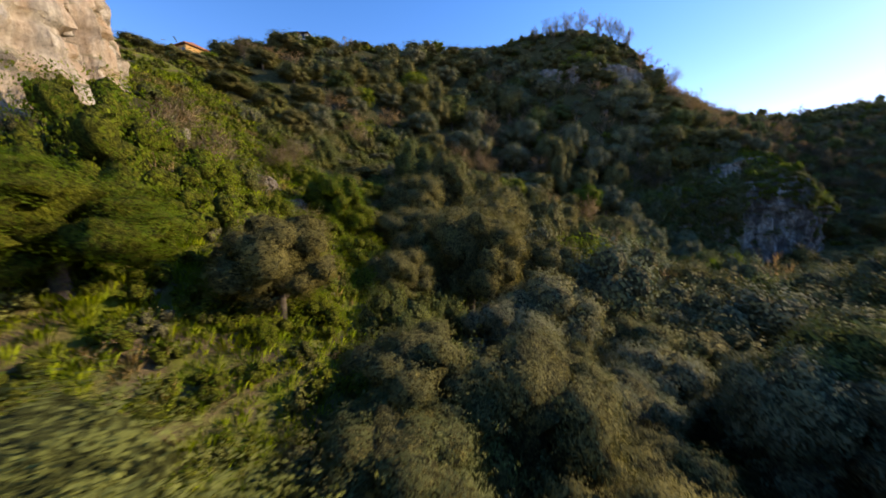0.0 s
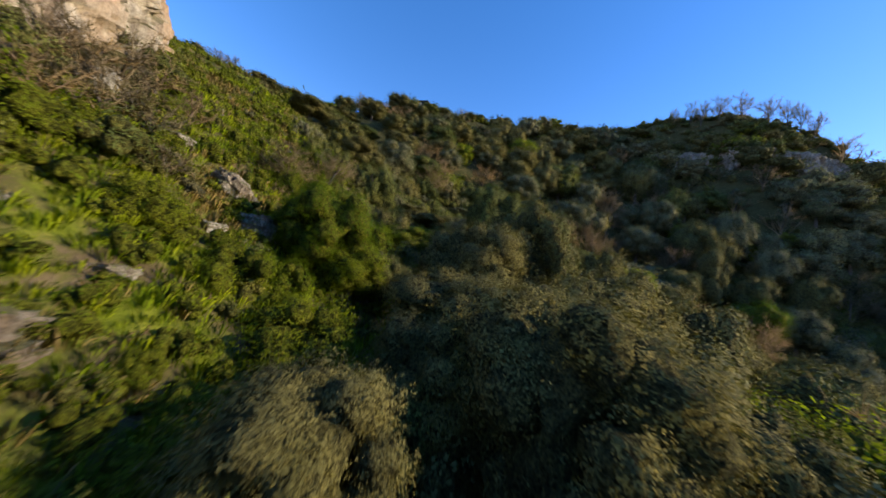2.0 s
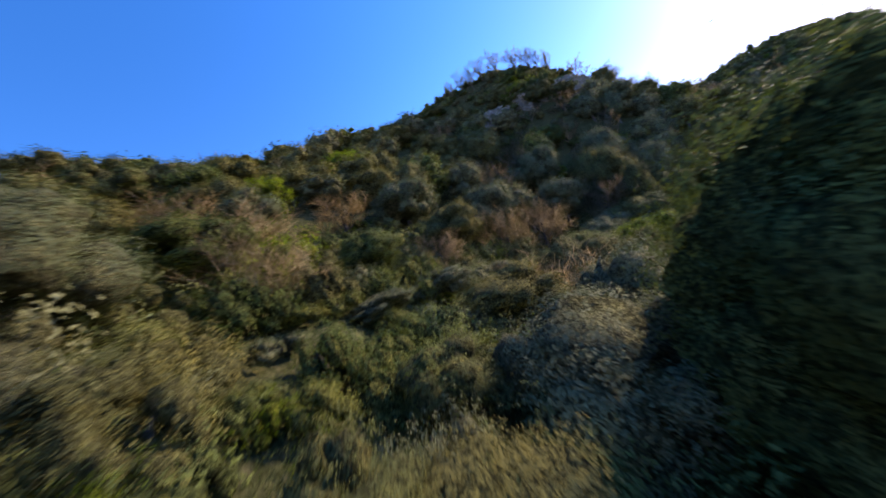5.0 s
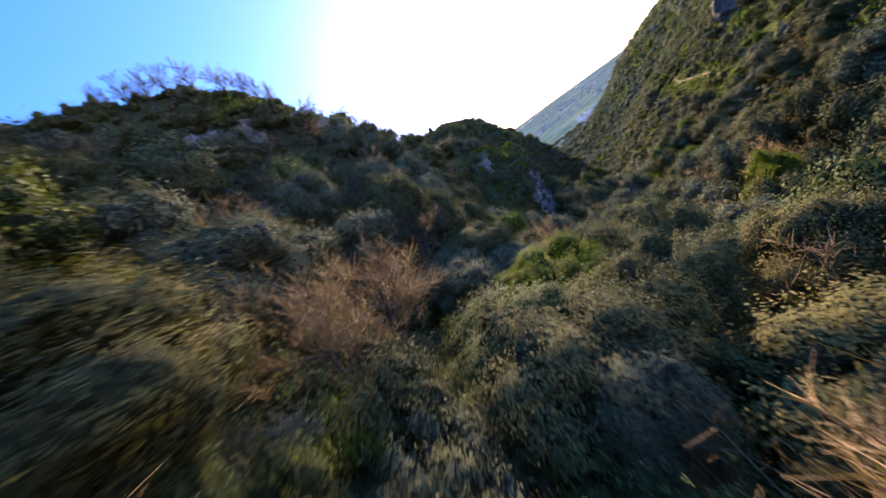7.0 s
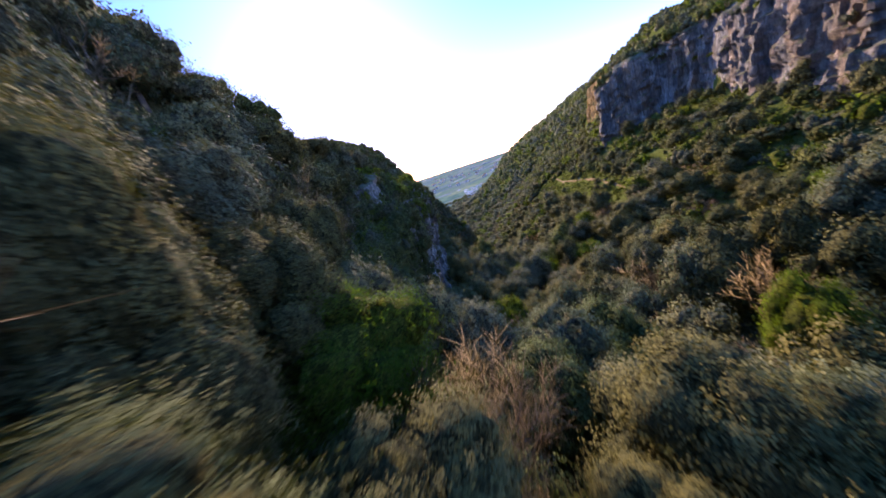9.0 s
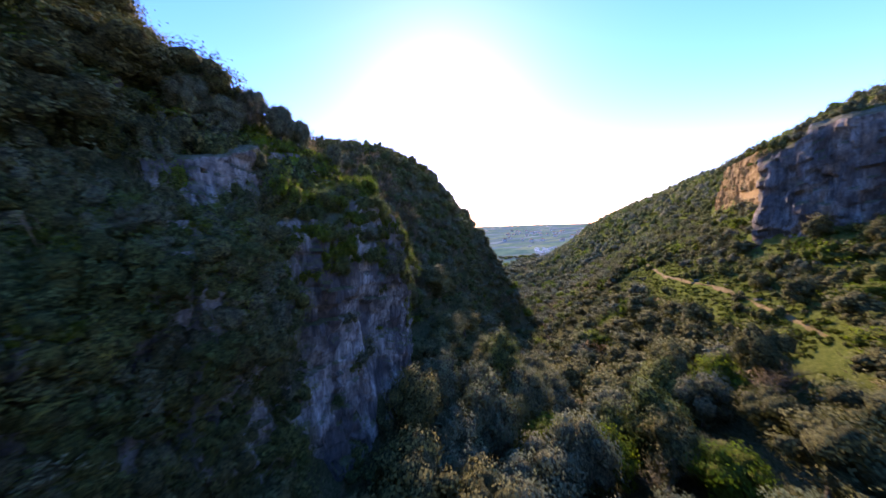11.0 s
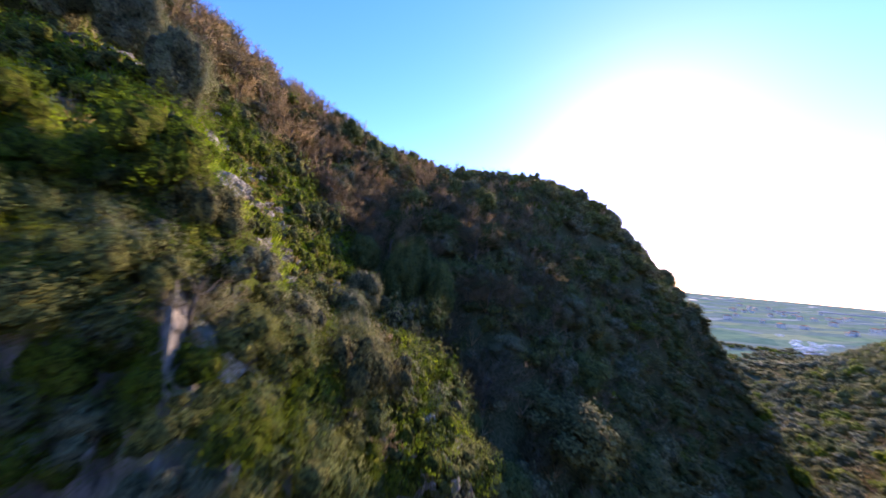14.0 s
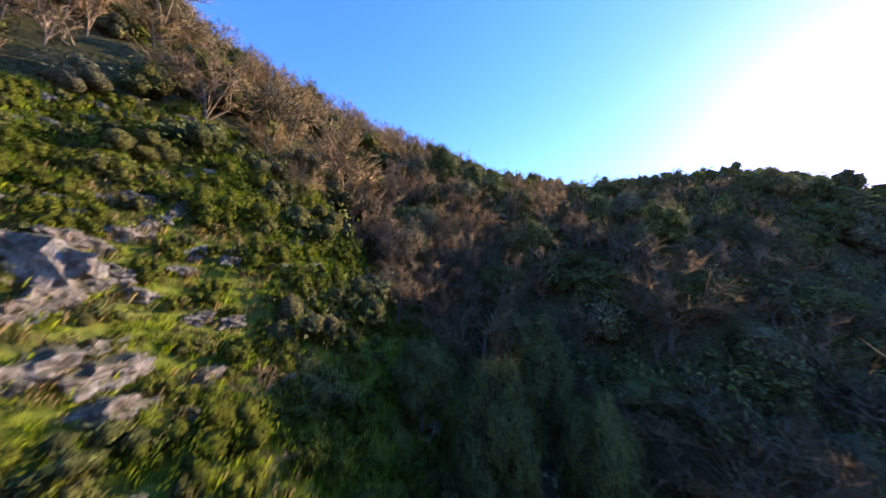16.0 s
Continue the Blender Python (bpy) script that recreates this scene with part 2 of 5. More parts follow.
# ---- lie of the land: lines of the valley, slopes and ridges (x, y, ground height) ----
LAND = {
    "stream": [(60, -110, -24), (44, -70, -23), (33, -35, -22.5), (27, -8, -22), (28, 12, -22), (36, 26, -25), (52, 36, -30), (72, 46, -33), (95, 54, -36), (120, 64, -43), (150, 78, -50), (190, 98, -58), (240, 122, -64), (330, 150, -66)],
    "west_low": [(20, -60, -14), (19, -40, -14.5), (16.5, -25, -13), (13.5, -16.5, -14), (13, -5, -13.5), (14, 6, -14), (10, 19, -13), (14, 32, -8), (24, 41, -12)],
    "west_mid": [(5, -60, -5), (5.5, -40, -5.5), (4.5, -25, -4.6), (4, -17, -7.2), (2, -9, -8), (0, 3, -6.5), (1, 13, -7.5), (2, 27, -3.5), (10, 37, -6), (17, 42, -4)],
    "cliff_foot_west": [(3.5, -50, -3.5), (2.5, -34, -4.5), (0.8, -26, -3.5), (-2.5, -21.5, -0.6), (-8, -20, 2.5), (-13, -19.5, 4)],
    "cliff_head_west": [(-2, -52, 6), (-3, -36, 7), (-5, -28, 7.5), (-7.5, -25.5, 8.5), (-13, -24.5, 9.5)],
    "west_up": [(-4, -9, -2), (-10, -10, 2.2), (-21, 5, 8), (-19.5, 12, 10), (-8, 30, 8.5)],
    "west_ridge": [(-40, -60, 24), (-42, -15, 15), (-41, 5, 15.5), (-36, 12, 19.5), (-34, 20, 23), (-40, 32, 30.5), (-36, 48, 35), (-26, 54, 34), (-19, 61, 36), (-7, 74, 38.5), (8, 80, 41.5)],
    "north_mid": [(-22, 40, 20), (-5, 46, 13.5), (9, 48, 5), (17, 50, 4), (24, 56, 3.5), (28, 51, -2.5), (35, 54, -6)],
    "north_foot": [(24, 41, -12), (32, 42, -16), (40, 50, -17), (52, 55, -22), (62, 56.5, -25), (72, 58.5, -27), (80, 61.5, -28), (84, 67, -24), (84.5, 75, -16), (82, 84, -8)],
    "near_cliff_head": [(42, 57, -8), (50, 60, -6), (57, 62, -5), (66, 63.6, -4.2), (70.8, 63.8, -4.2), (74.2, 65.5, -7), (75.5, 68, -7.5), (76.5, 72, -7), (76.5, 77, -5)],
    "rocky_shelf": [(59, 65.5, -0.5), (65, 66, 0.8), (70.2, 66.2, 0.5), (70.2, 68.3, 0.7), (71.3, 66.5, -1.6), (72.5, 68.3, -3.1), (73.7, 68.6, -5.2)],
    "above_near_cliff": [(57, 70, 4.5), (65, 70, 3.4), (69, 71.5, 1.6), (71, 70, -0.4), (72, 77, -2.3), (69, 80, 2.5), (62, 75, 5.5), (65, 83, 7), (72, 90, 3.5), (79, 95, 5)],
    "hill_ledge": [(12, 60, 13), (20, 62, 13.5), (30, 62, 10.5), (39, 66, 11.5), (48, 71, 10.5)],
    "band_foot": [(10, 69.5, 24), (19, 70, 24), (29, 70, 24), (40, 75.5, 21)],
    "band_head": [(10, 76, 30.5), (20, 76, 30.5), (29, 76, 30.5), (39, 81.5, 28)],
    "hill_top": [(8, 80, 41.5), (16, 83, 43.5), (24, 84, 44), (34, 86, 41), (42, 87.5, 35), (47, 86, 26.5), (54, 87, 20.5), (62, 88, 15)],
    "north_crest": [(50, 98, 26), (59, 102, 22), (67, 118, 24), (85, 126, 20.5), (107, 132, 20.5), (121, 132, 22.5), (135, 131, 21.5), (152, 136, 16.5), (170, 140, 10.5), (186, 140, 2)],
    "spur_nose": [(186, 140, 2), (193, 131, -9), (198, 122, -26), (204, 112, -46)],
    "gully_side": [(88, 100, 7), (93, 106, 9), (99, 112, 12)],
    "east_wall": [(90, 81, -7), (101, 92, 1), (112, 104, 7), (135, 107, 4), (165, 117, -8)],
    "east_wall_foot": [(95, 70, -26), (115, 79, -35), (140, 91, -42), (170, 105, -51)],
    "behind_crest": [(-80, 0, 8), (-80, 80, 14), (0, 130, 22), (60, 150, 8), (130, 160, 0), (200, 180, -30)],
    "south_mid": [(40, -20, -18), (60, 14, -22), (80, 19, -22.5), (94, 18, -18), (108, 26, -21), (124, 35, -25), (160, 51, -30), (220, 66, -29), (270, 68, -26), (340, 80, -30)],
    "south_up": [(50, -40, -12), (66, -8, -13), (77, 6, -15.5), (95, 6, -11), (104, 1.5, -7), (129, 6, -5.5), (140, 14, -9), (145, 23, -12), (152, 29, -14.5), (161, 27.5, -12), (170, 20, -6), (200, 22, -5), (233, 29, -4), (292, 40, -3)],
    "south_cliff_head": [(64, -24, 4), (86, -9, 7), (106, -5, 10), (130, -1, 12), (144, 8, 12.5), (151, 19, 11), (168, 11, 15), (200, 14, 16), (234, 21, 17)],
    "south_crest": [(60, -70, 10), (90, -50, 20), (120, -38, 23), (150, -25, 22), (185, -12, 25), (220, -2, 28), (270, 0, 33), (400, 0, 40), (497, 6, 41), (560, 66, 20), (570, 110, 7), (580, 155, -9)],
    "south_back": [(60, -130, 0), (200, -120, 10), (400, -120, 30), (640, -20, 10), (660, 120, -40)],
    "plain_edge": [(330, 260, -66), (450, 215, -66), (620, 220, -66), (760, 100, -66), (760, -100, -50), (300, -330, -20), (0, -300, -10), (-220, -100, 0), (-220, 150, -10), (0, 330, -40), (200, 330, -66)],
}
PLAIN = -66.0


def along(line, step):
    out = [line[0]]
    for p, q in zip(line, line[1:]):
        n = max(1, round(math.dist(p[:2], q[:2]) / step))
        out += [tuple(p[i] + (q[i] - p[i]) * k / n for i in range(3)) for k in range(1, n + 1)]
    return out


# rock steps: plan line with the uphill side on its left or right, and the height of the step at each corner
STEPS = {
    "west": (1, [(2.5, -54, 3), (1.0, -36, 11), (-0.8, -27, 13), (-4, -23, 13), (-9.5, -21.5, 9), (-16, -21, 1)]),
    "near": (1, [(36, 50.5, 1), (46, 55, 9), (57, 59, 16), (68, 61.2, 18), (76, 64.5, 17), (79.5, 69, 12), (80.5, 78, 1)]),
    "tier": (1, [(55.5, 62.6, 0.3), (57.5, 62.9, 1.8), (60.5, 63.5, 2.0), (62.5, 64.1, 1.2), (63.5, 64.5, 0.2)]),
    "band": (1, [(13, 72.5, 1), (17, 72.6, 2), (22, 72.8, 2.8), (30, 72.8, 2.6), (38, 76.5, 2), (43, 81, 1)]),
    "south": (-1, [(54, -38, 2), (67, -17, 11), (86, -4, 15), (104, -1, 16), (129, 3, 16), (142, 11, 17), (148, 21, 19), (153, 26.5, 18), (159, 24, 15), (168, 16, 17), (200, 19, 18), (235, 27, 16), (252, 31, 1)]),
}


def step_height(x, y, side, line):
    """Height that a rock step adds at plan places, and the distance from its line (uphill positive)."""
    best, sd, hh, total = np.full(np.shape(x), 1e9), np.zeros(np.shape(x)), np.zeros(np.shape(x)), np.zeros(np.shape(x))
    for p, q in zip(line, line[1:]):
        dx, dy = q[0] - p[0], q[1] - p[1]
        u = np.clip(((x - p[0]) * dx + (y - p[1]) * dy) / (dx * dx + dy * dy), 0, 1)
        rx, ry = x - p[0] - u * dx, y - p[1] - u * dy
        d = np.hypot(rx, ry)
        near = d < best
        best = np.where(near, d, best)
        sd = np.where(near, d * np.where(side * (dx * ry - dy * rx) > 0, 1, -1), sd)
        share = 1 / (d**3 + 0.01)
        hh = hh + share * (p[2] + (q[2] - p[2]) * u)
        total = total + share
    up = np.clip((sd + 1.0) / 2.6, 0, 1)
    return hh / total * up * up * (3 - 2 * up) * np.exp(-((np.maximum(sd, 0) / 11) ** 2)), sd


def steps(x, y):
    return sum(step_height(x, y, *s)[0] for s in STEPS.values())


spots = {}
for n, line in LAND.items():
    for p in along(line, 40.0 if n in ("plain_edge", "south_back", "behind_crest") else 9.0):
        spots.setdefault((round(p[0], 1), round(p[1], 1)), p[2])
KNOT = np.array(list(spots), float)
KNOT_Z = np.array(list(spots.values()), float)


def kernel(d2):
    return -np.sqrt(d2 + 1.0)


K = kernel(((KNOT[:, None] - KNOT[None]) ** 2).sum(-1))
K[np.diag_indices(len(K))] += 0.8
ones = np.ones((len(KNOT), 1))
SYS = np.block([[K, ones], [ones.T, np.zeros((1, 1))]])
WEIGHT = np.linalg.solve(SYS, np.r_[KNOT_Z - steps(KNOT[:, 0], KNOT[:, 1]), 0.0])


def lattice(ix, iy, seed):
    n = (ix.astype(np.int64) * 374761393 + iy.astype(np.int64) * 668265263 + seed * 974711) & 0x7FFFFFFF
    n = ((n ^ (n >> 13)) * 1274126177) & 0x7FFFFFFF
    return ((n ^ (n >> 16)) & 0xFFFF) / 65535.0


def rough2(x, y, seed=0, octaves=4):
    """Soft value noise from -1 to 1."""
    out, amp, total = 0.0, 1.0, 0.0
    for o in range(octaves):
        fx, fy = np.floor(x), np.floor(y)
        u, v = x - fx, y - fy
        u, v = u * u * (3 - 2 * u), v * v * (3 - 2 * v)
        g = [lattice(fx + a, fy + b, seed + o) for a, b in ((0, 0), (1, 0), (0, 1), (1, 1))]
        out = out + amp * ((g[0] * (1 - u) + g[1] * u) * (1 - v) + (g[2] * (1 - u) + g[3] * u) * v)
        total += amp
        x, y, amp = x * 2.03 + 7.1, y * 2.03 + 3.7, amp * 0.5
    return out / total * 2 - 1


def land(x, y):
    """Ground height at plan places (arrays)."""
    x, y = np.asarray(x, float), np.asarray(y, float)
    shape, x, y = x.shape, x.ravel(), y.ravel()
    z = np.empty(len(x))
    for s in range(0, len(x), 20000):
        d2 = (x[s : s + 20000, None] - KNOT[:, 0]) ** 2 + (y[s : s + 20000, None] - KNOT[:, 1]) ** 2
        z[s : s + 20000] = kernel(d2) @ WEIGHT[:-1] + WEIGHT[-1]
    z = z + steps(x, y)
    far = np.clip((np.hypot(x - 250, y) - 480) / 320, 0, 1)
    far = far * far * (3 - 2 * far)
    z = z * (1 - far) + PLAIN * far
    hilly = np.clip((z - PLAIN) / 14, 0, 1)
    z = z + hilly * (0.9 * rough2(x / 9, y / 9, 3, 4) + 0.25 * rough2(x / 1.6, y / 1.6, 9, 2))
    z = np.where(z < PLAIN, PLAIN, z)
    return z.reshape(shape)


def spread(lo, a, b, hi, step):
    core = np.arange(a, b + step / 2, step)
    right, left, d = [b], [a], step
    while right[-1] < hi:
        d *= 1.13
        right.append(min(hi, right[-1] + d))
    d = step
    while left[-1] > lo:
        d *= 1.13
        left.append(max(lo, left[-1] - d))
    return np.r_[left[:0:-1], core, right[1:]]


def sheet(name, xs, ys, zz, mat, smooth=True):
    ny, nx = zz.shape
    gx, gy = np.meshgrid(xs, ys)
    co = np.stack([gx, gy, zz], -1).reshape(-1, 3)
    i = np.arange((ny - 1) * (nx - 1))
    r, c = i // (nx - 1), i % (nx - 1)
    v = r * nx + c
    return raw_mesh(name, co, np.stack([v, v + 1, v + nx + 1, v + nx], -1), mat, smooth)


def raw_mesh(name, co, quads, mat, smooth=False):
    """A mesh from arrays of places and of four-cornered (or three-cornered) faces."""
    me = bpy.data.meshes.new(name)
    k = quads.shape[1]
    me.vertices.add(len(co))
    me.vertices.foreach_set("co", np.ascontiguousarray(co, np.float32).ravel())
    me.loops.add(quads.size)
    me.loops.foreach_set("vertex_index", np.ascontiguousarray(quads, np.int32).ravel())
    me.polygons.add(len(quads))
    me.polygons.foreach_set("loop_start", np.arange(0, quads.size, k, dtype=np.int32))
    if smooth:
        me.polygons.foreach_set("use_smooth", np.ones(len(quads), bool))
    me.update(calc_edges=True)
    for one in mat if isinstance(mat, (list, tuple)) else [mat]:
        me.materials.append(one)
    return me


def near_line(x, y, line):
    """Distance in plan to a polyline."""
    best = np.full(np.shape(x), 1e9)
    for p, q in zip(line, line[1:]):
        dx, dy = q[0] - p[0], q[1] - p[1]
        u = np.clip(((x - p[0]) * dx + (y - p[1]) * dy) / (dx * dx + dy * dy), 0, 1)
        best = np.minimum(best, np.hypot(x - p[0] - u * dx, y - p[1] - u * dy))
    return best


def soft(v, a, b):
    u = np.clip((v - a) / (b - a), 0, 1)
    return u * u * (3 - 2 * u)


# open ground: the rocky slope below the western cliff, the shelves over the near cliff, the terraced southern slope
OPEN_WEST = [(8, -60), (10.5, -40), (11.5, -27), (8.5, -19.5), (3, -12), (-6, -13), (-14, -14), (-26, -14)]
OPEN_NORTH = [(68, 68), (71.5, 70), (73.5, 75), (73, 81), (69, 82), (66, 78)]
MEADOW = [(104, 33), (115, 34), (134, 38), (152, 45), (175, 51), (190, 56)]
TRACK = [(110, 25.5), (124, 28.9), (137, 32.8), (152, 39), (169, 45.5), (198, 53), (235, 63), (275, 72)]


def openness(x, y):
    o = soft(-near_line(x, y, OPEN_WEST), -7.5, -4.5)
    o = np.maximum(o, soft(-near_line(x, y, OPEN_NORTH), -7, -4.5))
    south = soft(x * 0.35 - y, 2, 12) * soft(x, 66, 84)
    return np.maximum(o, 0.5 * south)


xs = spread(-4700, -58, 200, 4950, 1.2)
ys = spread(-4700, -58, 145, 4700, 1.2)
gx, gy = np.meshgrid(xs, ys)
zz = land(gx, gy)
me = sheet("ground", xs, ys, zz, M_GROUND)
cover = me.attributes.new("cover", "FLOAT_COLOR", "POINT")
val = np.zeros((zz.size, 4), np.float32)
val[:, 0] = openness(gx, gy).ravel()
val[:, 1] = (soft(-near_line(gx, gy, MEADOW), -9, -4) + soft(-near_line(gx, gy, OPEN_NORTH), -7, -3) * 0.8 + 0.95 * soft(gx * 0.35 - gy, 2, 12) * soft(gx, 66, 84)).clip(0, 1).ravel()
val[:, 2] = soft(-zz, 62.0, 65.0).ravel()
cover.data.foreach_set("color", val.ravel())
ground = tagged(new("ground", me), "steep wooded gorge sides running out to a flat farmed plain", "ground", kind="structure")


def land(x, y):
    """Height of the ground sheet at plan places, between its grid points."""
    x, y = np.asarray(x, float), np.asarray(y, float)
    i = np.clip(np.searchsorted(xs, x) - 1, 0, len(xs) - 2)
    j = np.clip(np.searchsorted(ys, y) - 1, 0, len(ys) - 2)
    u, v = (x - xs[i]) / (xs[i + 1] - xs[i]), (y - ys[j]) / (ys[j + 1] - ys[j])
    return (zz[j, i] * (1 - u) + zz[j, i + 1] * u) * (1 - v) + (zz[j + 1, i] * (1 - u) + zz[j + 1, i + 1] * u) * v

# ---- rock faces ----
def noise3(p, seed=0, octaves=4):
    """Value noise in space, -1 to 1, from three slices of plan noise."""
    return (rough2(p[:, 0] + 0.37 * p[:, 2], p[:, 1] - 0.21 * p[:, 2], seed, octaves) + rough2(p[:, 1] + 11.3, p[:, 2] + 0.3 * p[:, 0], seed + 31, octaves) + rough2(p[:, 2] - 5.2, p[:, 0] + 0.25 * p[:, 1], seed + 57, octaves)) / 1.7


FACES = {}


def on_face(seed, p, v):
    """The place on a rock face over a plan point, at a share v of its height."""
    line, grid = FACES[seed]
    i = int(np.argmin(np.hypot(line[:, 0] - p[0], line[:, 1] - p[1])))
    return grid[i, min(grid.shape[1] - 1, int(v * (grid.shape[1] - 1)))]


def cliff(name, side, line, grain, mat, label, lean=0.8, bulge=1.2, rise=0.6, seed=1, cut=(0.0, 0.0), rugged=1.0, slot=None, beds=0.0, brow=0.0, thick=1.25):
    """A limestone wall along a plan line: bedded, cracked, bulging, standing from the ground below to the ground above."""
    pts = np.array(along([(x, y, h) for x, y, h in line], grain))
    seg = np.r_[0, np.cumsum(np.hypot(*np.diff(pts[:, :2], axis=0).T))]
    keep = (seg > cut[0]) & (seg < seg[-1] - cut[1])
    pts, seg = pts[keep], seg[keep]
    for _ in range(int(3.0 / grain)):
        pts[1:-1, :2] = (pts[:-2, :2] + 2 * pts[1:-1, :2] + pts[2:, :2]) / 4
    d = np.gradient(pts[:, :2], axis=0)
    d /= np.linalg.norm(d, axis=1)[:, None]
    up = side * np.stack([-d[:, 1], d[:, 0]], -1)
    foot = land(*(pts[:, :2] - 1.6 * up).T) - 0.8
    head = land(*(pts[:, :2] + 2.2 * up).T) + rise * (0.4 + rough2(seg / 3.1, seg * 0, seed + 5, 3))
    rows = max(6, int((head - foot).max() / grain))
    v = np.linspace(0, 1, rows)
    z = foot[:, None] + (head - foot)[:, None] * v
    s = np.repeat(seg[:, None], rows, 1)
    out = 1.15 - lean * 1.9 * v[None, :] + 0 * z
    out = np.where(v[None, :] > 0.93, out - (v[None, :] - 0.93) / 0.07 * 2.0, out)
    p = np.stack([s, 0 * s + seed * 9.7, z], -1).reshape(-1, 3)
    big = noise3(p * (1 / 7.5, 1, 1 / 10.0), seed, 3).reshape(z.shape)
    mid = noise3(p * (1 / 1.7, 1, 1 / 3.4), seed + 2, 3).reshape(z.shape)
    cell_s = np.floor(s / 1.5 + 0.9 * rough2(z / 2.5, s / 9, seed + 7, 2))
    cell_z = np.floor(z / 1.9 + 0.8 * rough2(s / 4.5, z / 6, seed + 8, 2))
    block = lattice(cell_s, cell_z, seed + 4) - 0.5
    column = lattice(np.floor(s / 2.4 + 0.8 * rough2(z / 5, s / 8, seed + 9, 2)), 0 * cell_z, seed + 11) - 0.5
    fine = noise3(p * (1 / 0.55, 1, 1 / 0.7), seed + 3, 2).reshape(z.shape)
    out = out + bulge * big + 0.6 * mid + rugged * (0.75 * block + 1.5 * column) + 0.14 * fine
    cave = np.clip(noise3(p * (1 / 3.2, 1, 1 / 2.4), seed + 15, 2).reshape(z.shape) - 0.40, 0, 1)
    out = out - 1.5 * cave
    crack = np.abs(rough2(s / 2.6 + 0.35 * rough2(z / 2.2, s / 5, seed + 16, 2), z / 14, seed + 17, 2))
    out = out - 0.55 * np.clip(0.07 - crack, 0, 1) / 0.07
    rib = np.abs(rough2(s / 0.9 + 0.3 * rough2(z / 1.6, s / 3, seed + 26, 2), z / 7, seed + 27, 2))
    out = out - 0.36 * np.clip(0.12 - rib, 0, 1) / 0.12
    if beds:
        dip = z + 0.16 * s + 0.9 * rough2(s / 6, z / 9, seed + 40, 3)
        layer, inside = np.floor(dip / thick), dip / thick - np.floor(dip / thick)
        out = out + beds * (lattice(layer, np.floor(s / 5.5 + layer * 0.37), seed + 41) - 0.5) - 0.45 * beds * np.clip(0.12 - inside, 0, 1) / 0.12
    if brow:
        out = out + brow * np.exp(-(((v[None, :] - 0.74 - 0.1 * rough2(s / 6, s * 0, seed + 43, 2)) / 0.17) ** 2)) * (0.6 + 0.6 * rough2(s / 4.5, z * 0, seed + 42, 2))
    if slot:
        near = np.clip(np.minimum(s - slot[0], slot[1] - s) / 1.5, 0, 1) * np.clip(np.minimum(v - slot[2], slot[3] - v) / 0.04, 0, 1)[None, :]
        out = out - slot[4] * near
    ends = np.clip(np.minimum(s - seg[0], seg[-1] - s) / 2.5, 0, 1)
    out = out - 3.0 * (1 - ends) ** 2
    slope = 0.5 - np.sin(np.arcsin(1 - 2 * v) / 3)
    out = np.maximum(out + 0.7, (1.3 - 2.6 * slope)[None, :])
    out[:, 0] += 0.3
    pos = np.empty((*z.shape, 3))
    FACES[seed] = (pts[:, :2], pos)
    pos[..., 0] = pts[:, 0:1] - up[:, 0:1] * out
    pos[..., 1] = pts[:, 1:2] - up[:, 1:2] * out
    pos[..., 2] = z + 0.12 * mid
    # the head bends back into the hill
    n, k = z.shape
    i = np.arange((n - 1) * (k - 1))
    a = (i // (k - 1)) * k + i % (k - 1)
    quads = np.stack([a, a + k, a + k + 1, a + 1], -1)
    if side < 0:
        quads = quads[:, ::-1]
    ob = new(name, raw_mesh(name, pos.reshape(-1, 3), quads, mat, True))
    ob.data.set_sharp_from_angle(angle=radians(38))
    return tagged(ob, label, "cliff", kind="structure")


cliff("cliff", *STEPS["near"], 0.21, M_ROCK, "grey and pale limestone cliff streaked with ochre, bushes along its rim", 0.35, 1.3, 0.5, 3, (0.0, 7.0), 0.55, None, 0.55, 1.0)
cliff("cliff", *STEPS["tier"], 0.16, M_ROCK, "low tier of pale bedded limestone blocks above the cliff rim", 0.5, 0.4, 0.3, 33, (0.3, 0.3), 0.5, None, 0.9, 0.0, 0.8)
cliff("cliff", *STEPS["west"], 0.24, M_CREAM, "sunlit cream limestone crag above a grassy slope", 0.7, 1.3, 0.6, 8, (0.0, 0.0), 1.3, None, 0.7)
cliff("cliff", *STEPS["south"], 0.5, M_OCHRE, "long grey and ochre limestone wall high on the scrub slope", 0.5, 2.2, 0.8, 14, (0.0, 91.0), 1.4)
cliff("cliff", *STEPS["south"], 0.45, M_ORANGE, "orange limestone wall with a long dark cave slot at its foot", 0.5, 1.2, 0.8, 14, (137.5, 0.0), 0.5, (180.0, 200.0, 0.2, 0.36, 2.2))
cliff("cliff", *STEPS["band"], 0.3, M_STONE, "pale rock band below the wooded hilltop", 0.6, 0.9, 0.5, 21, (0.0, 0.0), 1.3)

# ---- plants ----
rng = np.random.default_rng(11)
bm = bmesh.new()
bmesh.ops.create_icosphere(bm, subdivisions=1, radius=1.0)
BALL_CO = np.array([v.co[:] for v in bm.verts])
BALL_TRI = np.array([[v.index for v in f.verts] for f in bm.faces])
bm.free()
bm = bmesh.new()
bmesh.ops.create_icosphere(bm, subdivisions=2, radius=1.0)
ROUND_CO = np.array([v.co[:] for v in bm.verts])
ROUND_TRI = np.array([[v.index for v in f.verts] for f in bm.faces])
bm.free()
OCTA_CO = np.array([(1, 0, 0), (-1, 0, 0), (0, 1, 0), (0, -1, 0), (0, 0, 1), (0, 0, -1)], float)
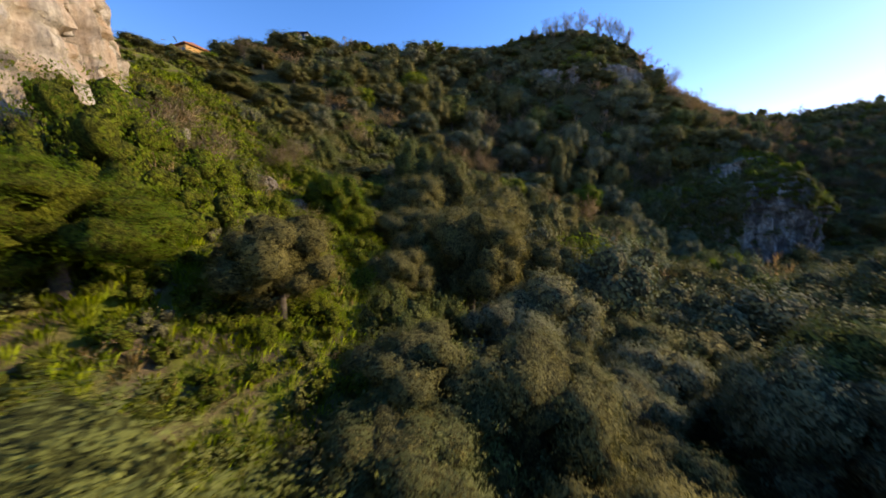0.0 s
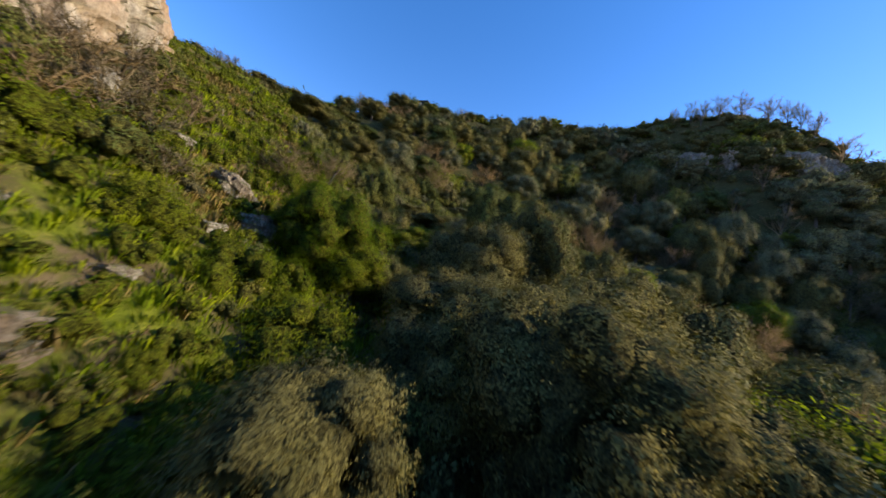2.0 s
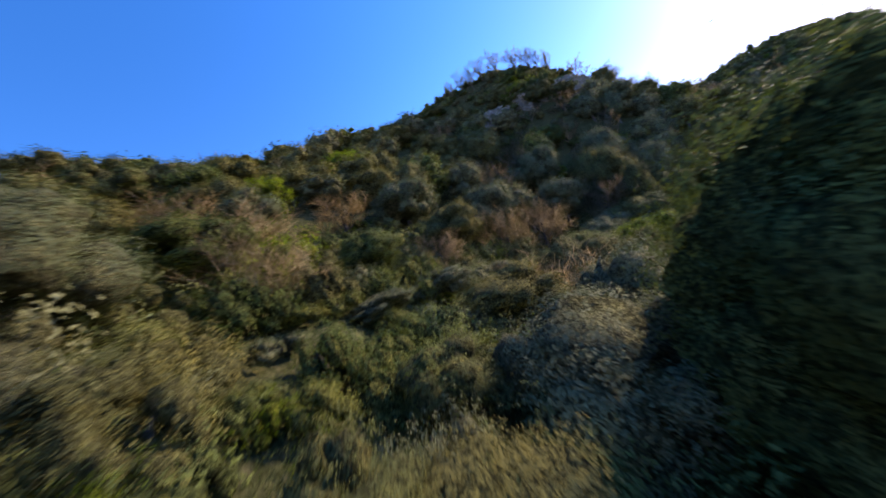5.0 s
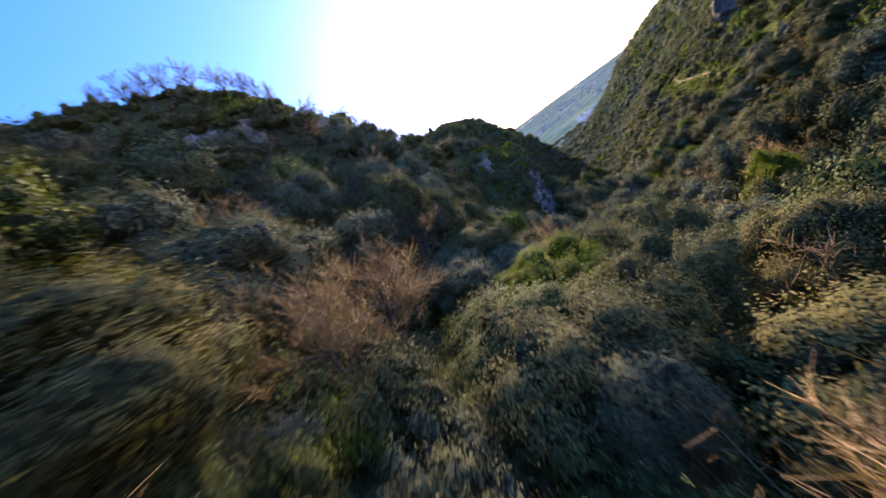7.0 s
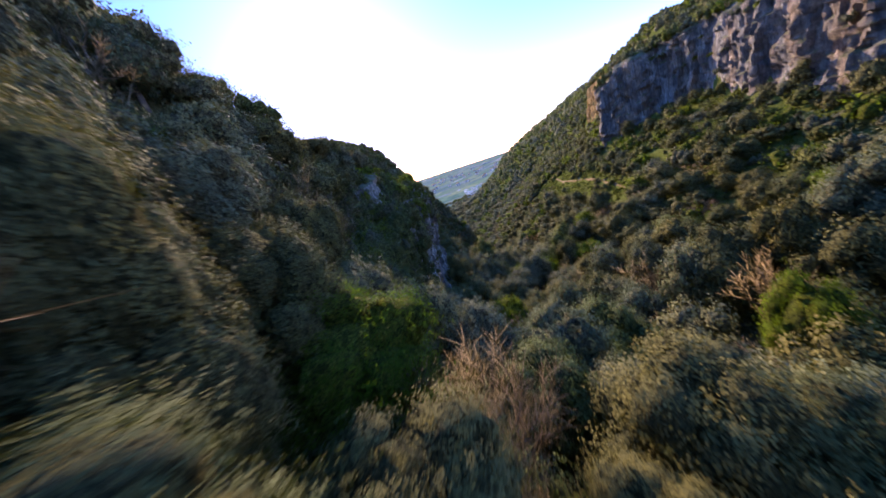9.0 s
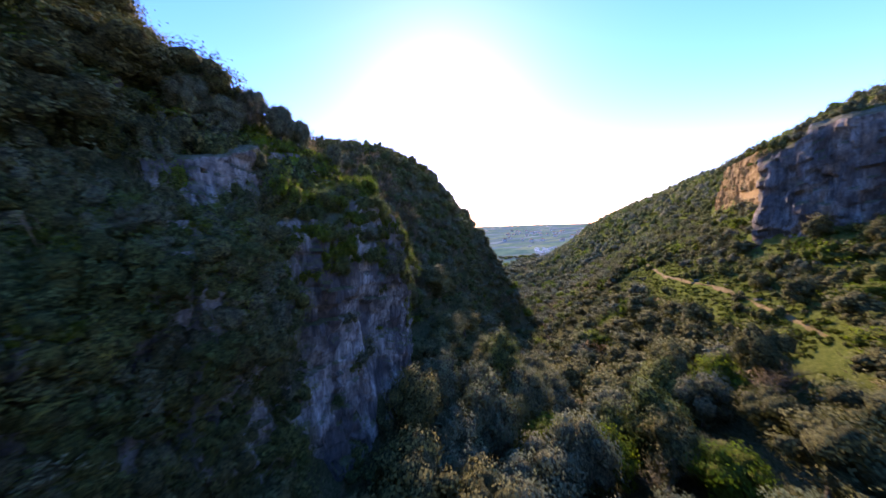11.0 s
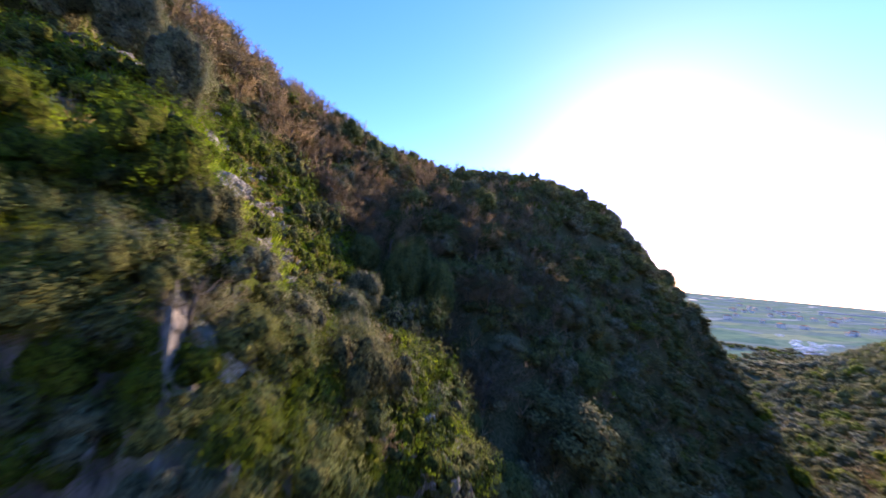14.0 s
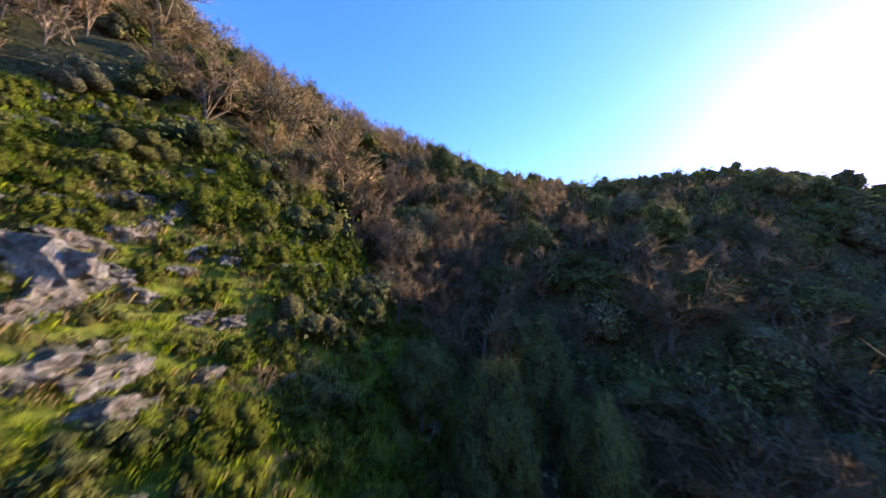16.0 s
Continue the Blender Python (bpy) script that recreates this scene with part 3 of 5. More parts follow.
OCTA_TRI = np.array([(0, 2, 4), (2, 1, 4), (1, 3, 4), (3, 0, 4), (2, 0, 5), (1, 2, 5), (3, 1, 5), (0, 3, 5)])
NO_QUADS, NO_TRIS = np.zeros((0, 4), int), np.zeros((0, 3), int)
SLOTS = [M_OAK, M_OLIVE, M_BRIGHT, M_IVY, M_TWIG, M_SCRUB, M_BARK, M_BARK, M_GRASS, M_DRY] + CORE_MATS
LEAF_SLOT = {"oak": 0, "olive": 1, "bright": 2, "ivy": 3, "bare": 4, "scrub": 5, "grass": 8, "dry": 9}


def rand_dirs(n):
    d = rng.normal(size=(n, 3))
    return d / np.linalg.norm(d, axis=1)[:, None]


def unit(v):
    return v / (np.linalg.norm(v, axis=-1, keepdims=True) + 1e-9)


def mixed_mesh(name, co, quads, tris, slot_q, slot_t, nrm, mats, tone=None):
    """A mesh of four- and three-cornered faces, with material slots and a tone for every point."""
    me = bpy.data.meshes.new(name)
    corners = np.r_[quads.ravel(), tris.ravel()]
    starts = np.r_[np.arange(0, quads.size, 4), quads.size + np.arange(0, tris.size, 3)]
    me.vertices.add(len(co))
    me.vertices.foreach_set("co", np.ascontiguousarray(co, np.float32).ravel())
    me.loops.add(len(corners))
    me.loops.foreach_set("vertex_index", corners.astype(np.int32))
    me.polygons.add(len(starts))
    me.polygons.foreach_set("loop_start", starts.astype(np.int32))
    me.polygons.foreach_set("material_index", np.r_[slot_q, slot_t].astype(np.int32))
    me.update(calc_edges=True)
    for m in mats:
        me.materials.append(m)
    me.attributes.new("custom_normal", "FLOAT_VECTOR", "POINT").data.foreach_set("vector", np.ascontiguousarray(nrm, np.float32).ravel())
    if tone is not None:
        me.attributes.new("plant", "FLOAT", "POINT").data.foreach_set("value", np.ascontiguousarray(tone, np.float32))
    return me


def leaf_quads(place, facing, length, width):
    """One lozenge-shaped leaf at every place, turned about its facing at random."""
    n = len(place)
    a = unit(np.cross(facing, rand_dirs(n)))
    b = np.cross(facing, a)
    ln = (length * rng.uniform(0.6, 1.4, n))[:, None]
    wd = (width * rng.uniform(0.6, 1.4, n))[:, None]
    co = np.stack([place - a * ln * 0.5, place - b * wd * 0.5 + a * ln * 0.06, place + a * ln * 0.5 + facing * ln * rng.uniform(-0.2, 0.2, n)[:, None], place + b * wd * 0.5 + a * ln * 0.06], 1)
    return co.reshape(-1, 3)


def leafy(kind, lobes, tufts, per_tuft, leaf, core, round_core, tall=2.4, ragged=0.3, low=0.1, loose=0.6, dome=True):
    """A leafy body about 1 m in radius that reaches nearly to the ground: a crowd of rounded boughs covered with tufts of leaves.
    Returns places, four-cornered faces, three-cornered faces and their slots."""
    u = low + (0.95 - low) * (np.arange(lobes) + rng.uniform(0, 1, lobes)) / lobes
    prof = np.clip(1 - (np.abs(u - 0.40) / 0.64) ** 2.3, 0.02, 1) ** 0.55
    w = np.arange(lobes) * 2.399 + rng.uniform(-0.6, 0.6, lobes)
    far = prof * rng.uniform(0.45, 0.9, lobes)
    size = 1.25 * lobes**-0.42
    rs = rng.uniform(0.7, 1.25, lobes) * size * (0.7 + 0.35 * prof)
    cs = np.stack([np.cos(w) * far, np.sin(w) * far, u * tall], -1)
    if dome:
        k = 0.97 - 1.90 * (np.arange(lobes) + rng.uniform(0.2, 0.8, lobes)) / lobes
        ring, far = np.sqrt(1 - k * k), rng.uniform(0.50, 0.68, lobes)
        cs = np.stack([np.cos(w) * ring * far, np.sin(w) * ring * far, tall * (0.52 + 0.46 * k * far)], -1)
        rs = rng.uniform(0.75, 1.2, lobes) * (1.15 * lobes**-0.42)
    hang = unit(cs - np.array([0, 0, (0.5 if dome else 0.38) * tall]))
    which = rng.choice(lobes, tufts, p=rs**2 / (rs**2).sum())
    d = unit(rand_dirs(tufts) + 0.55 * hang[which] + np.array([0, 0, 0.12]))
    swell = 1 - 3.2 * np.abs(noise3(cs[which] * 3.1 + d * 2.5, 71, 2))
    p = cs[which] + d * (rs[which] * (0.76 + 0.33 * swell + rng.uniform(-0.1, 0.08, tufts) + ragged * rng.exponential(0.45, tufts).clip(0, 2.2)))[:, None] * (1, 1, 1.1)
    inside = np.zeros(tufts, bool)
    for c, r in zip(cs, rs):
        inside |= np.linalg.norm(p - c, axis=1) < r * 0.66
    p, d = p[~inside], d[~inside]
    p = np.repeat(p, per_tuft, 0)
    d = np.repeat(d, per_tuft, 0)
    p = p + rng.normal(size=p.shape) * leaf * 0.95
    f = unit(d * 1.2 + rand_dirs(len(d)) * loose + np.array([0, 0, 0.2]))
    lv = leaf_quads(p, f, leaf * 1.3, leaf * 0.72)
    nrm = [np.repeat(unit(0.88 * d + 0.3 * f), 4, 0)]
    q = np.arange(len(lv)).reshape(-1, 4)
    ball_co, ball_tri = (ROUND_CO, ROUND_TRI) if tufts > 1500 else (BALL_CO, BALL_TRI) if round_core else (OCTA_CO * 1.12, OCTA_TRI)
    tri, ball, n = [], [], len(lv)
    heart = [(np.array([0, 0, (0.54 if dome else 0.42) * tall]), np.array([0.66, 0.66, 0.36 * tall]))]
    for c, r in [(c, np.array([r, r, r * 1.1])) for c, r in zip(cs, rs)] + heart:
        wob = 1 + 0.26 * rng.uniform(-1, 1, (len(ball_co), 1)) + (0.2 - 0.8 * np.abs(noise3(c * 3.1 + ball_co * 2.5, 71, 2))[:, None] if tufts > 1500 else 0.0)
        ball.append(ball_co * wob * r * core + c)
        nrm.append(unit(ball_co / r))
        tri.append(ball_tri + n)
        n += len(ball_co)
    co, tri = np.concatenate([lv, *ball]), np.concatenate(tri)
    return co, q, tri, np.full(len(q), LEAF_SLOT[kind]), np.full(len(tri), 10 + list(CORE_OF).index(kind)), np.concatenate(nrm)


def tube(path, radii, sides=5):
    path, radii = np.array(path, float), np.array(radii, float)
    d = unit(np.gradient(path, axis=0))
    a = unit(np.cross(d, (0.31, 0.87, 0.12)))
    b = np.cross(d, a)
    w = np.arange(sides) / sides * 2 * np.pi
    co = path[:, None] + radii[:, None, None] * (np.cos(w)[None, :, None] * a[:, None] + np.sin(w)[None, :, None] * b[:, None])
    k = np.arange((len(path) - 1) * sides)
    r, c = k // sides, k % sides
    q = np.stack([r * sides + c, r * sides + (c + 1) % sides, (r + 1) * sides + (c + 1) % sides, (r + 1) * sides + c], -1)
    return co.reshape(-1, 3), q, unit(co - path[:, None]).reshape(-1, 3)


def joined(pieces):
    co, q, nrm, n = [], [], [], 0
    for c, f, m in pieces:
        co.append(c)
        q.append(f + n)
        nrm.append(m)
        n += len(c)
    return np.concatenate(co), np.concatenate(q), np.concatenate(nrm)


def trunk_body(height, thick, limbs, reach):
    bits = []
    bend = rng.normal(size=2) * 0.10 * height
    stem = [np.array([*(bend * u * u), height * u - 0.4 * (u == 0)]) for u in np.linspace(0, 1, 5)]
    bits.append(tube(stem, np.linspace(thick, thick * 0.4, 5), 6))
    for k in range(limbs):
        u = rng.uniform(0.25, 0.9)
        p = np.array([*(bend * u * u), height * u])
        w = rng.uniform(0, 2 * np.pi)
        e = p + np.array([math.cos(w) * reach, math.sin(w) * reach, reach * rng.uniform(0.4, 1.1)])
        m = (p + e) / 2 + rng.normal(size=3) * reach * 0.1
        bits.append(tube([p, m, e], [thick * 0.42, thick * 0.25, thick * 0.08], 4))
    co, q, nrm = joined(bits)
    return co, q, NO_TRIS, np.full(len(q), 7), np.zeros(0), nrm


def twiggy(height, across, boughs, twigs, thin):
    """A leafless rounded crown: boughs that fork into branches, and a haze of fine twigs along them."""
    bits, bends = [], []
    for k in range(boughs):
        w, c = k * 2.399 + rng.uniform(-0.4, 0.4), rng.uniform(-0.25, 1.0)
        ring = math.sqrt(max(0.0, 1 - c * c)) * across * rng.uniform(0.6, 1.0)
        e = np.array([math.cos(w) * ring, math.sin(w) * ring, height * (0.52 + 0.48 * c * rng.uniform(0.7, 1.0))])
        s = np.array([0, 0, height * rng.uniform(0.02, 0.34)])
        m = s * 0.5 + e * 0.5 + np.array([0, 0, -0.05 * height]) + rng.normal(size=3) * 0.05 * height
        bits.append(tube([s, m, e], [thin * 2.2, thin * 1.3, thin * 0.6], 3))
        bends.append((s, m, e))
        for _ in range(3):
            u = rng.uniform(0.35, 0.85)
            p = (1 - u) ** 2 * s + 2 * u * (1 - u) * m + u * u * e
            q = p + unit(unit(e - s) + rand_dirs(1)[0] * 0.9) * height * rng.uniform(0.14, 0.3)
            h = (p + q) / 2 + rng.normal(size=3) * 0.025 * height
            bits.append(tube([p, h, q], [thin * 1.2, thin * 0.8, thin * 0.45], 3))
            bends.append((p, h, q))
    co, q, nrm = joined(bits)
    pick = rng.integers(0, len(bends), twigs)
    u = rng.uniform(0.3, 1.0, twigs)[:, None]
    S, Mm, E = (np.array([bends[i][j] for i in pick]) for j in range(3))
    base = (1 - u) ** 2 * S + 2 * u * (1 - u) * Mm + u * u * E
    d = unit(unit(base - np.array([0, 0, height * 0.3])) * 0.7 + rand_dirs(twigs) * 0.9 + np.array([0, 0, 0.3]))
    ln = (height * 0.105 * rng.uniform(0.4, 1.3, twigs))[:, None]
    side = unit(np.cross(d, rand_dirs(twigs))) * thin * 0.8
    tip = base + d * ln
    tw = np.stack([base - side, base + side, tip + side * 0.3, tip - side * 0.3], 1).reshape(-1, 3)
    co2 = np.concatenate([co, tw])
    q2 = np.concatenate([q, np.arange(len(tw)).reshape(-1, 4) + len(co)])
    out = np.repeat(unit(unit(base - np.array([0, 0, height * 0.35])) + 0.5 * np.cross(d, side / thin)), 4, 0)
    return co2, q2, NO_TRIS, np.full(len(q2), 4), np.zeros(0), np.concatenate([nrm, out])


LEVELS = [(20, 13500, 4, 0.0165, 0.79, True), (18, 5600, 4, 0.028, 0.79, True), (15, 1480, 3, 0.056, 0.79, True), (11, 240, 3, 0.12, 0.82, True), (7, 62, 3, 0.195, 0.84, True)]
TWIGS = [(22, 4200, 0.0034), (18, 2400, 0.0046), (13, 950, 0.0105), (7, 300, 0.017), (4, 100, 0.032)]
MODELS = {}
for level, n in enumerate((4, 5, 5, 4, 4)):
    for kind in ("oak", "olive", "bright", "ivy"):
        few = n if kind in ("oak", "olive") else 3
        MODELS[kind, level] = [(trunk_body(1.5, 0.085, max(1, 5 - level), 0.5), leafy(kind, *LEVELS[level])) for _ in range(few)]
    MODELS["bare", level] = [(trunk_body(1.2, 0.055, max(1, 4 - level), 0.4), twiggy(2.4, 0.95, *TWIGS[level])) for _ in range(n)]
LABELS = {
    "oak": "dark evergreen oak with a dense lumpy crown",
    "olive": "grey-green evergreen tree with a loose leafy crown",
    "bright": "fresh green leafy tree on the gorge side",
    "ivy": "tree overgrown with dark glossy ivy",
    "bare": "leafless brown winter tree with fine twigs",
}
MESHES = {}


def model_mesh(key, name, body):
    if key not in MESHES:
        MESHES[key] = mixed_mesh(name, *body, SLOTS)
    return MESHES[key]


HEAPS = {}


def heap(name, body, matrix, tone):
    """Adds a body, placed by a 3 x 3 matrix and a shift, to a joined cover of plants."""
    HEAPS.setdefault(name, []).append((body, matrix, tone))


def build_heap(name, label, category):
    co, q, t, sq, stt, tone, nrm, n = [], [], [], [], [], [], [], 0
    for (c, qq, tt, a, b, nn), (m, shift), tn in HEAPS.pop(name):
        c = c @ m.T + shift
        nrm.append(unit(nn @ np.linalg.inv(m)))
        co.append(c.astype(np.float32))
        q.append(qq + n)
        t.append(tt + n)
        sq.append(a)
        stt.append(b)
        tone.append(np.full(len(c), tn, np.float32))
        n += len(c)
    me = mixed_mesh(name, np.concatenate(co), np.concatenate(q), np.concatenate(t), np.concatenate(sq), np.concatenate(stt), np.concatenate(nrm), SLOTS, np.concatenate(tone))
    return tagged(new(name, me), label, category, kind="stuff")


def turn_scale(w, sx, sz, lean=0.0):
    c, s = math.cos(w), math.sin(w)
    return np.array([[c * sx, -s * sx, lean * sz], [s * sx, c * sx, 0], [0, 0, sz]])


def plant_tree(kind, level, x, y, z, top, radius, alone):
    """A tree that stands on the ground at (x, y, z), its crown's top at that height. alone: a thing of its own, or part of the woodland."""
    tall = max(1.5, top - z)
    k = int(rng.integers(len(MODELS[kind, level])))
    trunk_b, crown_b = MODELS[kind, level][k]
    w = float(rng.uniform(0, 6.283))
    if not alone:
        tn = float(rng.uniform(0, 1))
        heap("woodland", crown_b, (turn_scale(w, radius, tall / 2.5), np.array([x, y, z - 0.1])), tn)
        if level < 3:
            heap("woodland", trunk_b, (turn_scale(w, radius, tall / 2.5), np.array([x, y, z])), tn)
        return None
    tree = new("tree")
    tree.location, tree.rotation_euler, tree.empty_display_size = (x, y, z), (0, 0, w), 0.3
    trunk = new("trunk", model_mesh((kind, level, k, "trunk"), "trunk", trunk_b))
    crown = new("crown", model_mesh((kind, level, k, "crown"), "crown", crown_b))
    for o in (trunk, crown):
        o.parent = tree
        o.scale = (radius, radius, tall / 2.5)
    crown.location = (0, 0, -0.1)
    return tagged(tree, LABELS[kind], "tree", "trees in the gorge")


SHRUBS = {
    "scrub": "low evergreen scrub bush on the slope",
    "bright": "fresh green bush among rocks",
    "ivy": "dark glossy ivy cushion over rock",
    "olive": "grey-green bush on the slope",
    "oak": "dark green holm oak bush on the slope",
    "bare": "leafless brown thicket on the slope",
}
SHRUB_LEVELS = [(14, 2600, 4, 0.027, 0.58, True), (8, 290, 4, 0.058, 0.60, True), (6, 70, 3, 0.125, 0.66, True), (4, 32, 3, 0.165, 0.76, False)]
for level, n in enumerate((3, 4, 4, 4)):
    for kind in SHRUBS:
        if kind == "bare":
            MODELS["shrub", kind, level] = [twiggy(1.25, 0.95, *[(14, 1700, 0.0042), (9, 520, 0.008), (6, 150, 0.017), (3, 50, 0.03)][level]) for _ in range(n)]
        else:
            MODELS["shrub", kind, level] = [leafy(kind, *SHRUB_LEVELS[level], tall=1.15, ragged=0.4, low=0.2, dome=False) for _ in range(n)]


SHRUB_STEM = trunk_body(0.8, 0.05, 5, 0.4)
near_left = [150, 170]          # bushes close to the open air that stand as things of their own


def plant_shrub(kind, level, x, y, z, radius, alone, cover="undergrowth", high=1.0):
    side = x > 48
    if level == 1 and not alone and near_left[side] > 0 and float(air_over(np.array([x]), np.array([y]), np.array([z + 1]))[1][0]) < (10.5 if side else 7.5):
        alone, level = True, 0
        near_left[side] -= 1
    k = int(rng.integers(len(MODELS["shrub", kind, level])))
    body = MODELS["shrub", kind, level][k]
    w, sz = float(rng.uniform(0, 6.283)), radius * high * float(rng.uniform(0.8, 1.2))
    if not alone:
        return heap(cover, body, (turn_scale(w, radius, sz), np.array([x, y, z - 0.22 * sz])), float(rng.uniform(0, 1)))
    ob = new("shrub")
    ob.location, ob.rotation_euler, ob.empty_display_size = (x, y, z), (0, 0, w), 0.2
    leaves = new("foliage" if kind != "bare" else "branchwork", model_mesh(("shrub", kind, level, k), "foliage", body))
    stem = new("stem", model_mesh("shrub stem", "stem", SHRUB_STEM))
    for one, low in ((leaves, -0.22 * sz), (stem, -0.1)):
        one.parent, one.location, one.scale = ob, (0, 0, low), (radius, radius, sz)
    return tagged(ob, SHRUBS[kind], "shrub", "shrubs on the slopes")


def tuft(kind, blades, tall, wide):
    """A tuft of grass or herb blades."""
    w = rng.uniform(0, 2 * np.pi, blades)
    r = wide * np.sqrt(rng.uniform(0, 1, blades))
    base = np.stack([np.cos(w) * r * 0.4, np.sin(w) * r * 0.4, 0 * r], -1)
    tip = np.stack([np.cos(w) * r, np.sin(w) * r, tall * rng.uniform(0.5, 1.1, blades)], -1)
    side = unit(np.cross(tip - base, rand_dirs(blades))) * tall * 0.04
    mid = base * 0.4 + tip * 0.6 + np.array([0, 0, tall * 0.15])
    co = np.stack([base, mid + side, tip, mid - side], 1).reshape(-1, 3)
    q = np.arange(len(co)).reshape(-1, 4)
    up = np.repeat(unit(tip * (1, 1, 0) + np.array([0, 0, 0.8])), 4, 0)
    return co, q, NO_TRIS, np.full(len(q), LEAF_SLOT[kind]), np.zeros(0), up


TUFTS = {k: [tuft(k, 26, 1.0, 0.9) for _ in range(5)] for k in ("grass", "dry")}

# the air that stays free over the trees (x, y, height)
AIR = [(24, -33, -7.4), (22, -24, -8.4), (13.3, -15, -6.5), (3, -6, -2.4), (-0.5, 1.8, 0), (-1, 11, 1.6), (4, 21, 1.7), (13.4, 28.5, -0.4), (22, 32.6, -2.5), (40, 36.3, -5), (56, 40, -5.6), (70, 50.3, -4.8), (77, 59, -2.8), (79.5, 65.3, -0.9), (79.7, 70, 1)]


def air_over(x, y, z):
    """Highest treetop at plan places, so that the air over the gorge stays free, and how far the places lie from that air."""
    cap, far = np.full(np.shape(x), 1e9), np.full(np.shape(x), 1e9)
    for p, q in zip(AIR, AIR[1:]):
        dx, dy = q[0] - p[0], q[1] - p[1]
        u = np.clip(((x - p[0]) * dx + (y - p[1]) * dy) / (dx * dx + dy * dy), 0, 1)
        d = np.hypot(x - p[0] - u * dx, y - p[1] - u * dy)
        h = p[2] + (q[2] - p[2]) * u
        cap = np.minimum(cap, h - 2.8 + np.maximum(0, d - 3.6) * 2.2)
        far = np.minimum(far, np.hypot(d, h - z))
    return cap, far


def scatter(lo, hi, gap, jitter=0.42):
    """Plan places in a box, about gap apart, on a shaken grid."""
    gx, gy = np.meshgrid(np.arange(lo[0], hi[0], gap), np.arange(lo[1], hi[1], gap))
    gx, gy = gx.ravel(), gy.ravel()
    gx = gx + (np.floor(gy / gap) % 2) * gap / 2 + rng.uniform(-jitter, jitter, len(gx)) * gap
    return gx, gy + rng.uniform(-jitter, jitter, len(gy)) * gap


def face_gap(x, y):
    """Distance from the nearest rock step's line in plan."""
    return np.min([np.abs(step_height(x, y, *s)[1]) for s in STEPS.values()], 0)
NORTH_STONES = [(65.7, 73.3, 1.3), (66.6, 72.6, 1.0), (67.8, 69.7, 0.8), (68.1, 68.5, 0.7), (65.5, 71.9, 0.6), (70.4, 69, 0.5), (70.9, 72.1, 0.45), (71.7, 67.5, 0.75), (72.7, 68.5, 0.45), (73.3, 68.8, 0.4), (75, 66.6, 0.4), (75.5, 66.9, 0.4), (72.8, 66.6, 0.3), (68, 76, 0.6), (68.4, 76.5, 0.4), (69.6, 78, 0.4), (68.7, 75.3, 1.0), (69.9, 76.7, 0.4), (71.4, 78.4, 0.4), (70.9, 77.7, 0.4), (70, 79.7, 0.35), (71.3, 75, 0.7), (72.2, 75, 0.5), (70.9, 74.1, 0.7), (72.3, 76.8, 0.45), (72.1, 74.6, 0.6)]
LEDGES = [((72.7, 67.6), (72.4, 70.4), 10), ((70.1, 72.7), (69.3, 76.4), 12), ((69.6, 68.6), (70.8, 69.0), 5), ((71.2, 71.0), (70.8, 74.4), 9), ((68.2, 77.2), (67.4, 80.5), 8), ((61.0, 65.6), (66.0, 66.4), 8)]
WEST_STONES = [(11.5, -21.7, 0.7), (12.7, -21.6, 0.3), (3.2, -16.5, 0.9), (5.1, -15.5, 1.1), (7.4, -12.3, 0.5), (13.9, -22.5, 0.25), (1.9, -21, 0.9), (0.4, -23.2, 0.9), (1.6, -23.6, 0.7), (10.9, -22.4, 0.5), (2.2, -18.6, 0.6), (6.6, -17.8, 0.45), (9.8, -20.2, 0.35)]

def ground_at(x, y):
    return float(land(np.array([x]), np.array([y]))[0])


